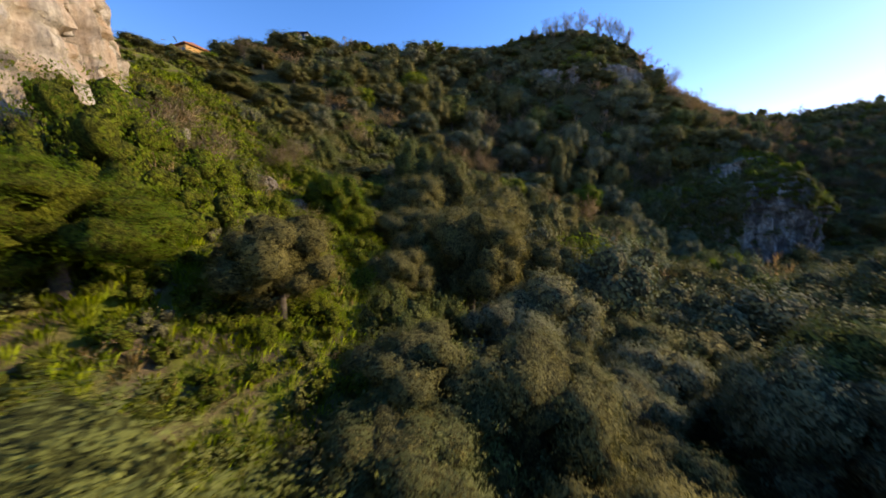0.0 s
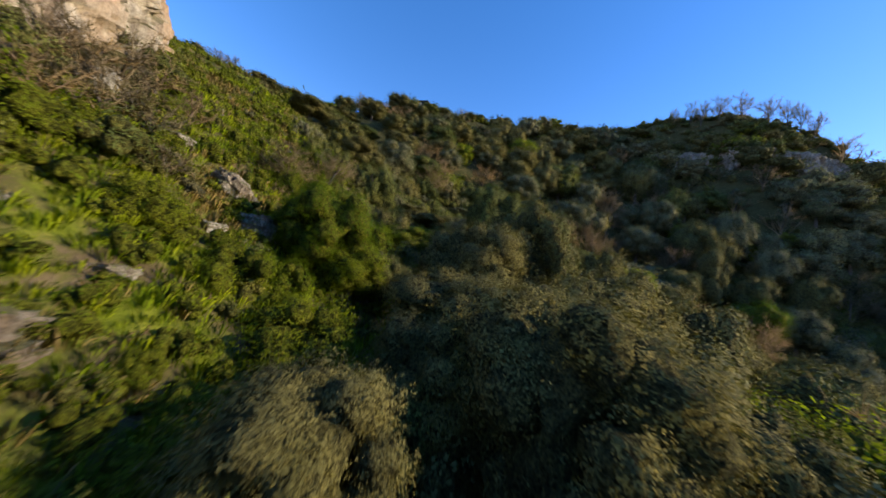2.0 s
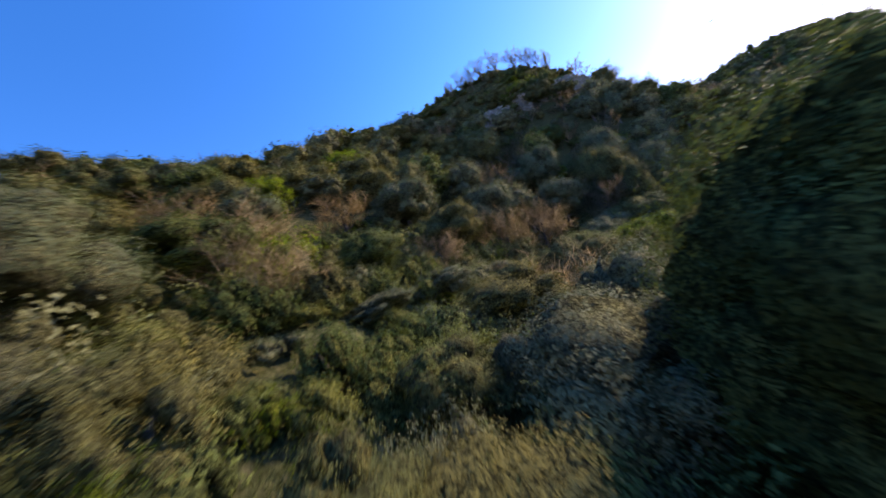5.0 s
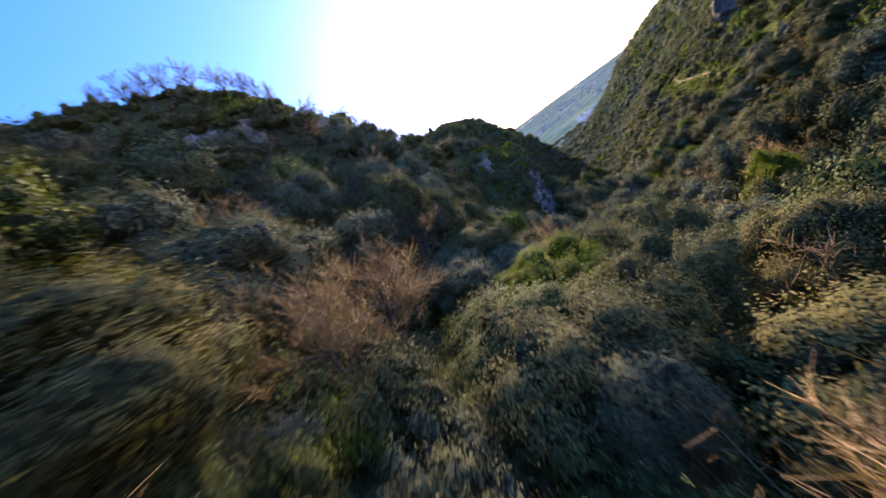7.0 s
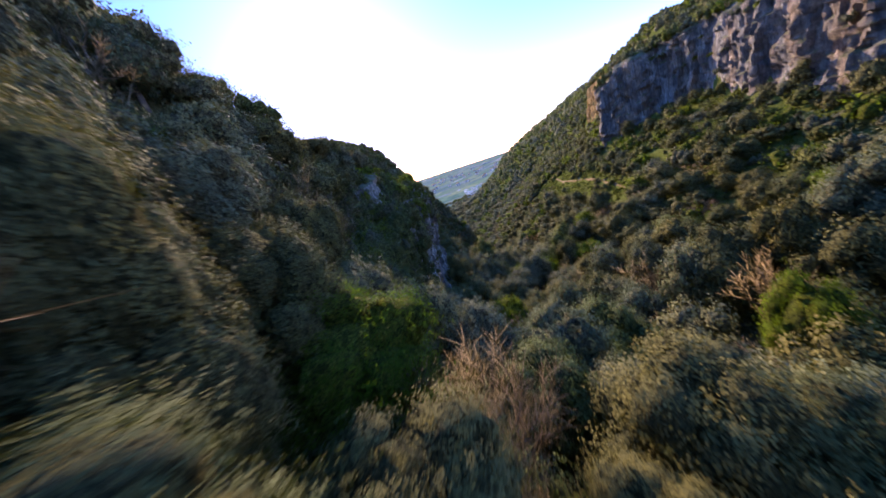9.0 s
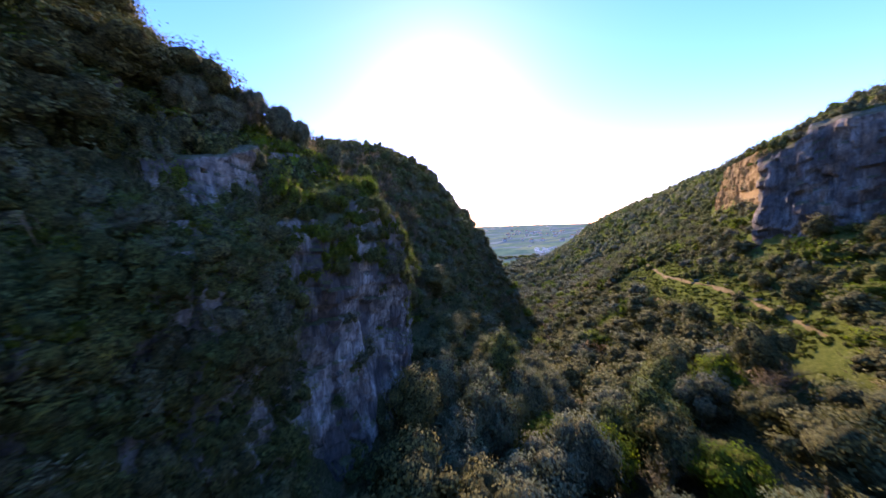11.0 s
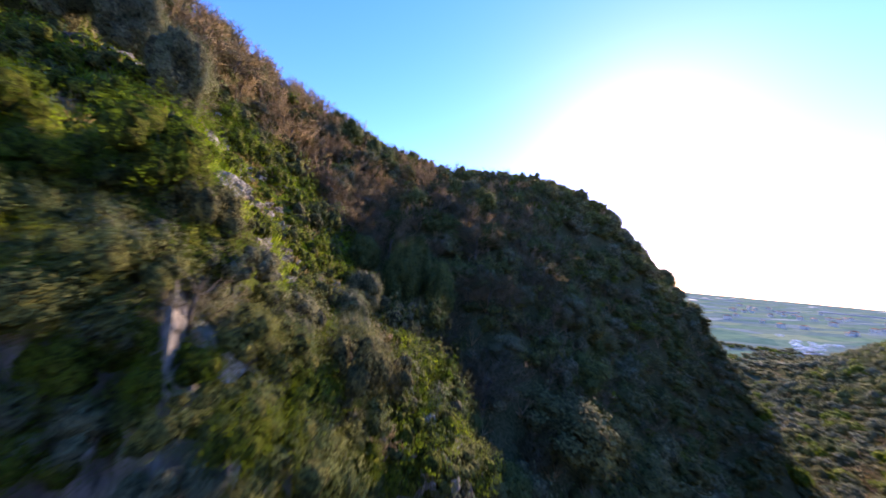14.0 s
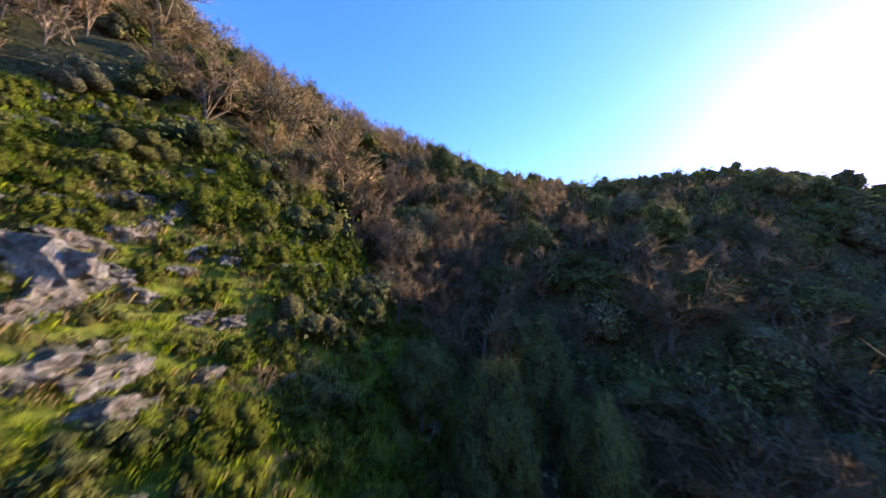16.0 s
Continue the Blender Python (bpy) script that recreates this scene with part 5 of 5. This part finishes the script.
gx, gy = scatter((50, 80), (80, 116), 2.5)
gz, opn = land(gx, gy), openness(gx, gy)
cap, far = air_over(gx, gy, gz + 3)
for x, y, z, o, c, f in zip(gx, gy, gz, opn, cap, far):
    if o > 0.3 or c - z < 2 or rng.random() < 0.2:
        continue
    plant_tree("bare", 2 if f < 45 else 3, float(x), float(y), float(z), min(float(c), float(z + rng.uniform(2.8, 5.2))), float(rng.uniform(1.1, 1.9)), False)

# ---- steep eastern flank of the wooded hill ----
gx, gy = scatter((116, 84), (205, 130), 3.0)
gz, gap = land(gx, gy), face_gap(gx, gy)
for x, y, z, g in zip(gx, gy, gz, gap):
    if g < 1.5 or z > 15 or z < -52 or y < 62 + 0.2 * x or (z > -6 and rng.random() < 0.3):
        continue
    kind = str(rng.choice(["oak", "olive", "ivy", "bare"], p=[0.34, 0.26, 0.2, 0.2]))
    plant_tree(kind, 3, float(x), float(y), float(z), float(z + rng.uniform(2.8, 4.8)), float(rng.uniform(1.5, 2.4)), False)

gx, gy = scatter((81, 72), (118, 100), 2.0)
gz = land(gx, gy)
cap, far = air_over(gx, gy, gz)
for x, y, z, c, f in zip(gx, gy, gz, cap, far):
    if z > 2 or z < -26 or c - z < 1.2 or f < 5:
        continue
    kind = str(rng.choice(["oak", "olive", "ivy", "bare"], p=[0.16, 0.14, 0.2, 0.5]))
    plant_shrub(kind, 2, float(x), float(y), float(z), float(rng.uniform(0.8, 1.5)), False, "undergrowth", 1.3)

# ---- small trees along the northern crest ----
for x, y, z in along(LAND["north_crest"], 3.4):
    x, y = x + float(rng.uniform(-1.2, 1.2)), y + float(rng.uniform(-1.6, 1.2))
    z = ground_at(x, y)
    kind = str(rng.choice(["bare", "oak", "olive", "ivy"], p=[0.78, 0.1, 0.07, 0.05]))
    plant_tree(kind, 2, x, y, z, z + float(rng.uniform(2.4, 5.0)), float(rng.uniform(1.1, 2.0)), False)
for x, y, z in along([(57, 92, 0), (60, 97, 0), (62, 104, 0), (65, 112, 0), (68, 118, 0)], 2.6):
    x, y = x + float(rng.uniform(-1.5, 1.5)), y + float(rng.uniform(-1.5, 1.5))
    z = ground_at(x, y)
    plant_tree("bare", 2, x, y, z, z + float(rng.uniform(3.0, 5.0)), float(rng.uniform(1.4, 2.0)), False)
for x, y, tall, r in ((170, 137, 5.0, 2.4), (186, 140, 4.0, 2.2)):
    plant_tree("oak", 2, x, y, ground_at(x, y), ground_at(x, y) + tall, r, True)

# ---- low cover of ivy, brambles and litter between the trees ----
for lo, hi, step, size in (((-30, -50), (60, 75), 2.4, 1.25), ((40, 50), (200, 130), 2.6, 1.35), ((-58, 0), (50, 90), 3.2, 1.6), ((4, 75), (52, 96), 2.3, 1.25), ((8, 36), (60, 62), 1.7, 1.3)):
    gx, gy = scatter(lo, hi, step)
    gz, opn, gap = land(gx, gy), openness(gx, gy), face_gap(gx, gy)
    cap, far = air_over(gx, gy, gz)
    dry = rough2(gx / 7, gy / 7, 83, 3)
    for x, y, z, o, g, c, f, n in zip(gx, gy, gz, opn, gap, cap, far, dry):
        if o > 0.5 or g < 1.2 or c - z < 0.7 or f > 95 or x * 0.35 - y > 6 and x > 62 or (size > 1.5 and x > -30 and y < 75 and f < 60) or z > 60:
            continue
        if (x < 48 and y < 76 and f > 9 and rng.random() < 0.6) or (28 < x < 62 and 5 < y < 40 and rng.random() < 0.8):
            continue
        kind = str(rng.choice(["ivy", "scrub", "olive", "bright", "bare"], p=[0.2, 0.2, 0.2, 0.05, 0.35] if y > 78 and 48 < x < 98 else [0.24, 0.28, 0.18, 0.1, 0.2] if n < 0.1 else [0.14, 0.2, 0.16, 0.06, 0.44]))
        plant_shrub(kind, 1 if f < 7 else 2 if f < 26 else 3, float(x), float(y), float(z), float(rng.uniform(0.7, 1.25)) * size * (0.75 if f < 15 else 1), False, "undergrowth", 0.65)

# ---- bushes at the foot of the open slope and round the western end of the near cliff ----
for lo, hi, step, r0, r1 in (((-9, -10), (5, 3), 1.15, 0.5, 0.95), ((34, 47), (44, 57), 1.5, 0.9, 1.7)):
    gx, gy = scatter(lo, hi, step)
    gz = land(gx, gy)
    cap, far = air_over(gx, gy, gz)
    for x, y, z, c, f in zip(gx, gy, gz, cap, far):
        if c - z < 0.7 or f < 1.5:
            continue
        kind = str(rng.choice(["scrub", "bright", "olive", "oak", "ivy", "bare"], p=[0.28, 0.14, 0.2, 0.18, 0.1, 0.1]))
        plant_shrub(kind, 1, float(x), float(y), float(z), float(min(rng.uniform(r0, r1), (c - z) * 0.7)), False, "undergrowth", 1.2)

build_heap("woodland", "dense evergreen wood with bare brown trees between, over the gorge sides", "woodland")
build_heap("undergrowth", "thick mixed bushes and ivy between rocks and trees", "undergrowth")
build_heap("grass", "tufts of fresh and dry grass on open slopes", "grass")
build_heap("scrub", "patchy evergreen scrub over the southern slope", "scrub")

# ---- boulders ----
def boulder_mesh(k):
    """A broken limestone outcrop: bedded slabs that step back, cracked faces, sharp and worn edges."""
    bm = bmesh.new()
    bmesh.ops.create_cube(bm, size=2.0)
    bmesh.ops.subdivide_edges(bm, edges=bm.edges[:], cuts=8, use_grid_fill=True)
    co = np.array([v.co[:] for v in bm.verts])
    q = unit(co)
    big = np.abs(co).max(1, keepdims=True)
    co = (0.62 * co + 0.38 * q * big) * (1.0, 0.8, 0.66)
    tilt = co[:, 2] + 0.28 * co[:, 0] * (1 if k % 2 else -1)
    layer = np.floor(tilt / 0.27 + 0.35 * noise3(co * 1.1 + k * 3.7, 5, 2))
    step = lattice(layer + 9, np.floor(co[:, 0] * 1.6 + layer * 0.4) + 9, 100 + k) - 0.5
    lump = noise3(co * 1.3 + k * 5.1, 21, 2)
    fine = noise3(co * 4.5 + k * 2.3, 23, 2)
    co = co * (1 + 0.42 * step + 0.42 * lump + 0.2 * fine)[:, None] * (1, 1, 0.96)
    for v, c in zip(bm.verts, co):
        v.co = c
    me = bpy.data.meshes.new("boulder")
    bm.to_mesh(me)
    bm.free()
    me.materials.append(M_STONE)
    return me


BOULDERS = [boulder_mesh(k) for k in range(12)]


def put_boulder(x, y, r, label, along_slope=True):
    e = 0.6
    z, zx, zy = land(np.array([x, x + e, x]), np.array([y, y, y + e]))
    w = math.atan2(zx - z, -(zy - z)) if along_slope else 0.0
    ob = new("boulder", BOULDERS[int(rng.integers(len(BOULDERS)))])
    ob.location = (x, y, float(z) + r * 0.05)
    ob.rotation_euler = (float(rng.normal() * 0.15), float(rng.normal() * 0.15), w + float(rng.normal() * 0.25) + (math.pi if rng.random() < 0.5 else 0))
    ob.scale = (r * 0.95, r * 0.75, r * float(rng.uniform(0.6, 0.95)))
    return tagged(ob, label, "boulder", "boulders on the slopes")


for a, b, n in LEDGES:
    for k in range(n):
        u = (k + rng.uniform(0.2, 0.8)) / n
        put_boulder(a[0] + (b[0] - a[0]) * u, a[1] + (b[1] - a[1]) * u, float(rng.uniform(0.24, 0.5)), "pale limestone block in a broken ledge")
for x, y, r in WEST_STONES:
    put_boulder(x, y, r, "weathered pale limestone block in the grass")
for x, y, r in NORTH_STONES:
    put_boulder(x, y, r, "grey limestone block between green cushions")
gx, gy = scatter((60, 64), (80, 86), 1.15)
gz, opn, gap = land(gx, gy), openness(gx, gy), face_gap(gx, gy)
bare = rough2(gx / 3.2, gy / 3.2, 61, 2)
for x, y, o, g, n in zip(gx, gy, opn, gap, bare):
    if o > 0.3 and g > 0.8 and n + rng.uniform(-0.4, 0.4) > 0.12:
        put_boulder(float(x), float(y), float(rng.uniform(0.18, 0.5)), "grey limestone block between green cushions")
gx, gy = scatter((-14, -48), (16, -8), 2.4)
opn = openness(gx, gy)
for x, y, o in zip(gx, gy, opn):
    if o > 0.3 and rng.random() < 0.35:
        put_boulder(float(x), float(y), float(rng.uniform(0.15, 0.45)), "weathered pale limestone block in the grass")

# ---- track on the southern slope ----
M_TRACK, t, b = material("ochre track", 0.95, 0.1)
t.links.new(ramp_node(t, noise_node(t, 1.6, 6, 0.7, spot(t)), [(0.3, (0.09, 0.085, 0.025)), (0.5, (0.20, 0.135, 0.05)), (0.7, (0.30, 0.19, 0.09))]), b.inputs["Base Color"])
bump_node(t, b, noise_node(t, 4.0, 5, 0.7, spot(t)), 0.6, 0.1)
pts = np.array(along([(x, y, 0) for x, y in TRACK], 1.2))
d = unit(np.gradient(pts[:, :2], axis=0))
side = np.stack([-d[:, 1], d[:, 0]], -1)
wide = 0.22 + 0.4 * rough2(pts[:, 0] / 5, pts[:, 1] / 5, 5, 2)
lo, hi = pts[:, :2] - side * wide[:, None], pts[:, :2] + side * wide[:, None]
mid = land(pts[:, 0], pts[:, 1])
rows = []
for q in (lo, hi):
    z = np.maximum(land(q[:, 0], q[:, 1]), mid - 0.3) + 0.22
    rows.append(np.c_[q, z])
for q, sg in ((lo, -0.25), (hi, 0.25)):
    e = q + side * sg
    rows.append(np.c_[e, land(e[:, 0], e[:, 1]) - 0.6])
n = len(pts)
k = np.arange(n - 1)
quads = np.concatenate([np.stack([a * n + k, a * n + k + 1, c * n + k + 1, c * n + k], -1) for a, c in ((2, 0), (0, 1), (1, 3))])[:, ::-1]
track = tagged(new("track", raw_mesh("track", np.concatenate(rows), quads, M_TRACK)), "narrow ochre earth track across the scrub slope", "track", kind="structure")
for u in range(6, n - 40, 5):
    if rng.random() < 0.6:
        put_boulder(float(lo[u, 0]), float(lo[u, 1] - 0.8), float(rng.uniform(0.35, 0.8)), "pale stone beside the earth track")

# ---- houses ----
def painted(name, tone, grain=0.2):
    m, t, b = material(name, 0.85, 0.2)
    t.links.new(ramp_node(t, noise_node(t, 1.3, 4, 0.6, spot(t)), [(0.3, tuple(c * (1 - grain) for c in tone)), (0.7, tone)]), b.inputs["Base Color"])
    return m


M_WALLS = [painted("orange plaster", (0.62, 0.36, 0.13)), painted("pale plaster", (0.62, 0.56, 0.47)), painted("white plaster", (0.75, 0.73, 0.70))]
M_TILE = painted("terracotta tiles", (0.36, 0.15, 0.07), 0.35)
M_SLATE = painted("dark roof", (0.07, 0.065, 0.06), 0.3)
M_PANE, t, b = material("window glass", 0.1, 0.5)
b.inputs["Base Color"].default_value = (0.03, 0.035, 0.045, 1)
M_SHEET = painted("white greenhouse film", (0.24, 0.26, 0.28), 0.1)
M_STEEL, t, b = material("galvanised steel", 0.5, 0.5)
b.inputs["Metallic"].default_value = 0.8
t.links.new(ramp_node(t, noise_node(t, 3.0, 3, 0.6, spot(t)), [(0.3, (0.35, 0.35, 0.36)), (0.7, (0.55, 0.55, 0.56))]), b.inputs["Base Color"])


def part(name, bm, mat, parent, label=""):
    me = bpy.data.meshes.new(name)
    bm.to_mesh(me)
    bm.free()
    me.materials.append(mat)
    ob = new(name, me)
    ob.parent = parent
    return tagged(ob, label) if label else ob


def box_bm(x0, y0, z0, x1, y1, z1, bevel=0.0):
    bm = bmesh.new()
    bmesh.ops.create_cube(bm, size=1.0)
    for v in bm.verts:
        v.co = ((x0 + x1) / 2 + v.co.x * (x1 - x0), (y0 + y1) / 2 + v.co.y * (y1 - y0), (z0 + z1) / 2 + v.co.z * (z1 - z0))
    if bevel:
        bmesh.ops.bevel(bm, geom=bm.edges[:], offset=bevel, segments=1, affect="EDGES")
    return bm


def roof_bm(w, d, z, rise, over=0.5):
    """A hipped roof with thick eaves."""
    bm = bmesh.new()
    base = [bm.verts.new((sx * (w / 2 + over), sy * (d / 2 + over), z)) for sx, sy in ((-1, -1), (1, -1), (1, 1), (-1, 1))]
    eave = [bm.verts.new((v.co.x, v.co.y, z + 0.2)) for v in base]
    r = max(0.2, w / 2 - d / 2.2)
    a, c = bm.verts.new((-r, 0, z + 0.2 + rise)), bm.verts.new((r, 0, z + 0.2 + rise))
    bm.faces.new(base[::-1])
    for i in range(4):
        bm.faces.new((base[i], base[(i + 1) % 4], eave[(i + 1) % 4], eave[i]))
    bm.faces.new((eave[0], eave[1], c, a))
    bm.faces.new((eave[2], eave[3], a, c))
    bm.faces.new((eave[1], eave[2], c))
    bm.faces.new((eave[3], eave[0], a))
    return bm


def house(x, y, z, turn, w, d, h, wall, roof, rise, label, group=""):
    ob = new("house")
    ob.location, ob.rotation_euler = (x, y, z), (0, 0, turn)
    part("wall", box_bm(-w / 2, -d / 2, -2.5, w / 2, d / 2, h), wall, ob)
    part("roof", roof_bm(w, d, h, rise), roof, ob)
    for sgn in (-1, 1):
        for k in range(max(2, int(w // 3))):
            cx = -w / 2 + (k + 0.5) * w / max(2, int(w // 3))
            for fl in range(max(1, int(h // 2.9))):
                yy = sgn * d / 2
                win = part("window", box_bm(cx - 0.45, yy - 0.06, 1.0 + fl * 2.9, cx + 0.45, yy + 0.06, 2.3 + fl * 2.9), M_PANE, ob)
                part("frame", box_bm(cx - 0.55, yy - 0.03, 0.88 + fl * 2.9, cx + 0.55, yy + 0.03, 1.0 + fl * 2.9), M_WALLS[2], win)
    return tagged(ob, label, "house", group)


house(-57, 17, 23.0, 0.0, 3.2, 5.0, 2.9, M_WALLS[0], M_TILE, 1.2, "orange plastered villa with a tiled roof on the ridge")
house(-40, 32.5, ground_at(-40, 32.5) - 0.4, 0.35, 4.0, 3, 2.2, M_WALLS[1], M_SLATE, 0.4, "small building with a flat dark roof among ridge trees")

# the village at the valley's mouth
first = None
for k in range(46):
    x, y = float(rng.uniform(900, 1900)), 0.0
    y = float(x * rng.uniform(0.18, 0.5) + 60)
    turn, s = float(rng.uniform(0, 3.1)), float(rng.uniform(0.7, 1.2))
    if first is None:
        first = house(0, 0, PLAIN, 0.0, 13, 9, 6.4, M_WALLS[1], M_TILE, 2.0, "pale village house with a terracotta roof on the plain", "village houses")
        first.location = (960, 395, PLAIN)
        continue
    copy_thing(first, pose(x, y, PLAIN, 0, 0, math.degrees(turn)) @ Matrix.Diagonal((s, s, float(rng.uniform(0.7, 1.3)), 1)))

# greenhouse rows on the plain
def greenhouse(length, width):
    ob = new("greenhouse")
    for k in range(3):
        bm = bmesh.new()
        prof = [(-width / 2, 0), (-width / 2, 2.6), (-width / 4, 4.2), (0, 4.7), (width / 4, 4.2), (width / 2, 2.6), (width / 2, 0)]
        ends = [[bm.verts.new((e * length / 2, p + k * width * 1.02, q)) for p, q in prof] for e in (-1, 1)]
        for i in range(6):
            bm.faces.new((ends[0][i], ends[0][i + 1], ends[1][i + 1], ends[1][i]))
        bm.faces.new(ends[0][::-1])
        bm.faces.new(ends[1])
        part("bay", bm, M_SHEET, ob)
    return tagged(ob, "white film greenhouse with three arched bays on the plain", "greenhouse", "greenhouses on the plain")


glass = greenhouse(90, 12)
glass.location = (1700, 720, PLAIN)
for k in range(26):
    x = float(rng.uniform(1500, 3900))
    y = float(x * rng.uniform(0.18, 1.1))
    copy_thing(glass, pose(x, y, PLAIN, 0, 0, 28 + float(rng.choice([0, 90])) + float(rng.normal() * 4)) @ Matrix.Diagonal((float(rng.uniform(0.6, 2.4)), float(rng.uniform(0.5, 1.2)), 1, 1)))

# ---- lattice mast on the southern ridge ----
mast = new("lattice_mast")
mast.location = (497, 6, ground_at(497, 6))
legs = [(-0.9, -0.9), (0.9, -0.9), (0.9, 0.9), (-0.9, 0.9)]
HIGH = 12.0


def bar(name, p, q, r, parent):
    co, f, _ = tube([p, q], [r, r], 6)
    ob = new(name, raw_mesh(name, co, f, M_STEEL))
    ob.parent = parent


for x, y in legs:
    bar("leg", (x, y, -1), (x * 0.35, y * 0.35, HIGH), 0.22, mast)
for k in range(8):
    u, v = k / 8, (k + 1) / 8
    for (a, b2), (c, d2) in zip(legs, legs[1:] + legs[:1]):
        s0, s1 = 1 - 0.65 * u, 1 - 0.65 * v
        bar("brace", (a * s0, b2 * s0, u * HIGH), (c * s1, d2 * s1, v * HIGH), 0.13, mast)
bar("aerial", (0, 0, HIGH - 1), (0, 0, HIGH + 3), 0.16, mast)
tagged(mast, "grey steel lattice mast on the bare ridge", "mast")

# ---- smoke over the plain ----
M_SMOKE = bpy.data.materials.new("white smoke")
M_SMOKE.use_nodes = True
t = M_SMOKE.node_tree
b = t.nodes["Principled BSDF"]
b.inputs["Base Color"].default_value = (0.85, 0.86, 0.88, 1)
b.inputs["Roughness"].default_value = 1.0
t.links.new(ramp_node(t, noise_node(t, 0.12, 5, 0.7, spot(t)), [(0.35, (0.10, 0.10, 0.10)), (0.7, (0.6, 0.6, 0.6))]), b.inputs["Alpha"])
co, tri, n = [], [], 0
for k in range(26):
    u = k / 25
    c = np.array([552 + 60 * u, 234 + 22 * u, PLAIN + 3 + 8 * u]) + rng.normal(size=3) * (3 + 9 * u) * (1, 1, 0.25)
    r = (1.6 + 2.6 * u) * rng.uniform(0.7, 1.2)
    co.append(ROUND_CO * (1 + 0.2 * rng.uniform(-1, 1, (len(ROUND_CO), 1))) * r * (1.6, 1.3, 0.5) + c)
    tri.append(ROUND_TRI + n)
    n += len(ROUND_CO)
tagged(new("smoke", raw_mesh("smoke", np.concatenate(co), np.concatenate(tri), M_SMOKE, True)), "thin white smoke drifting over the plain by the village", "smoke", kind="stuff")
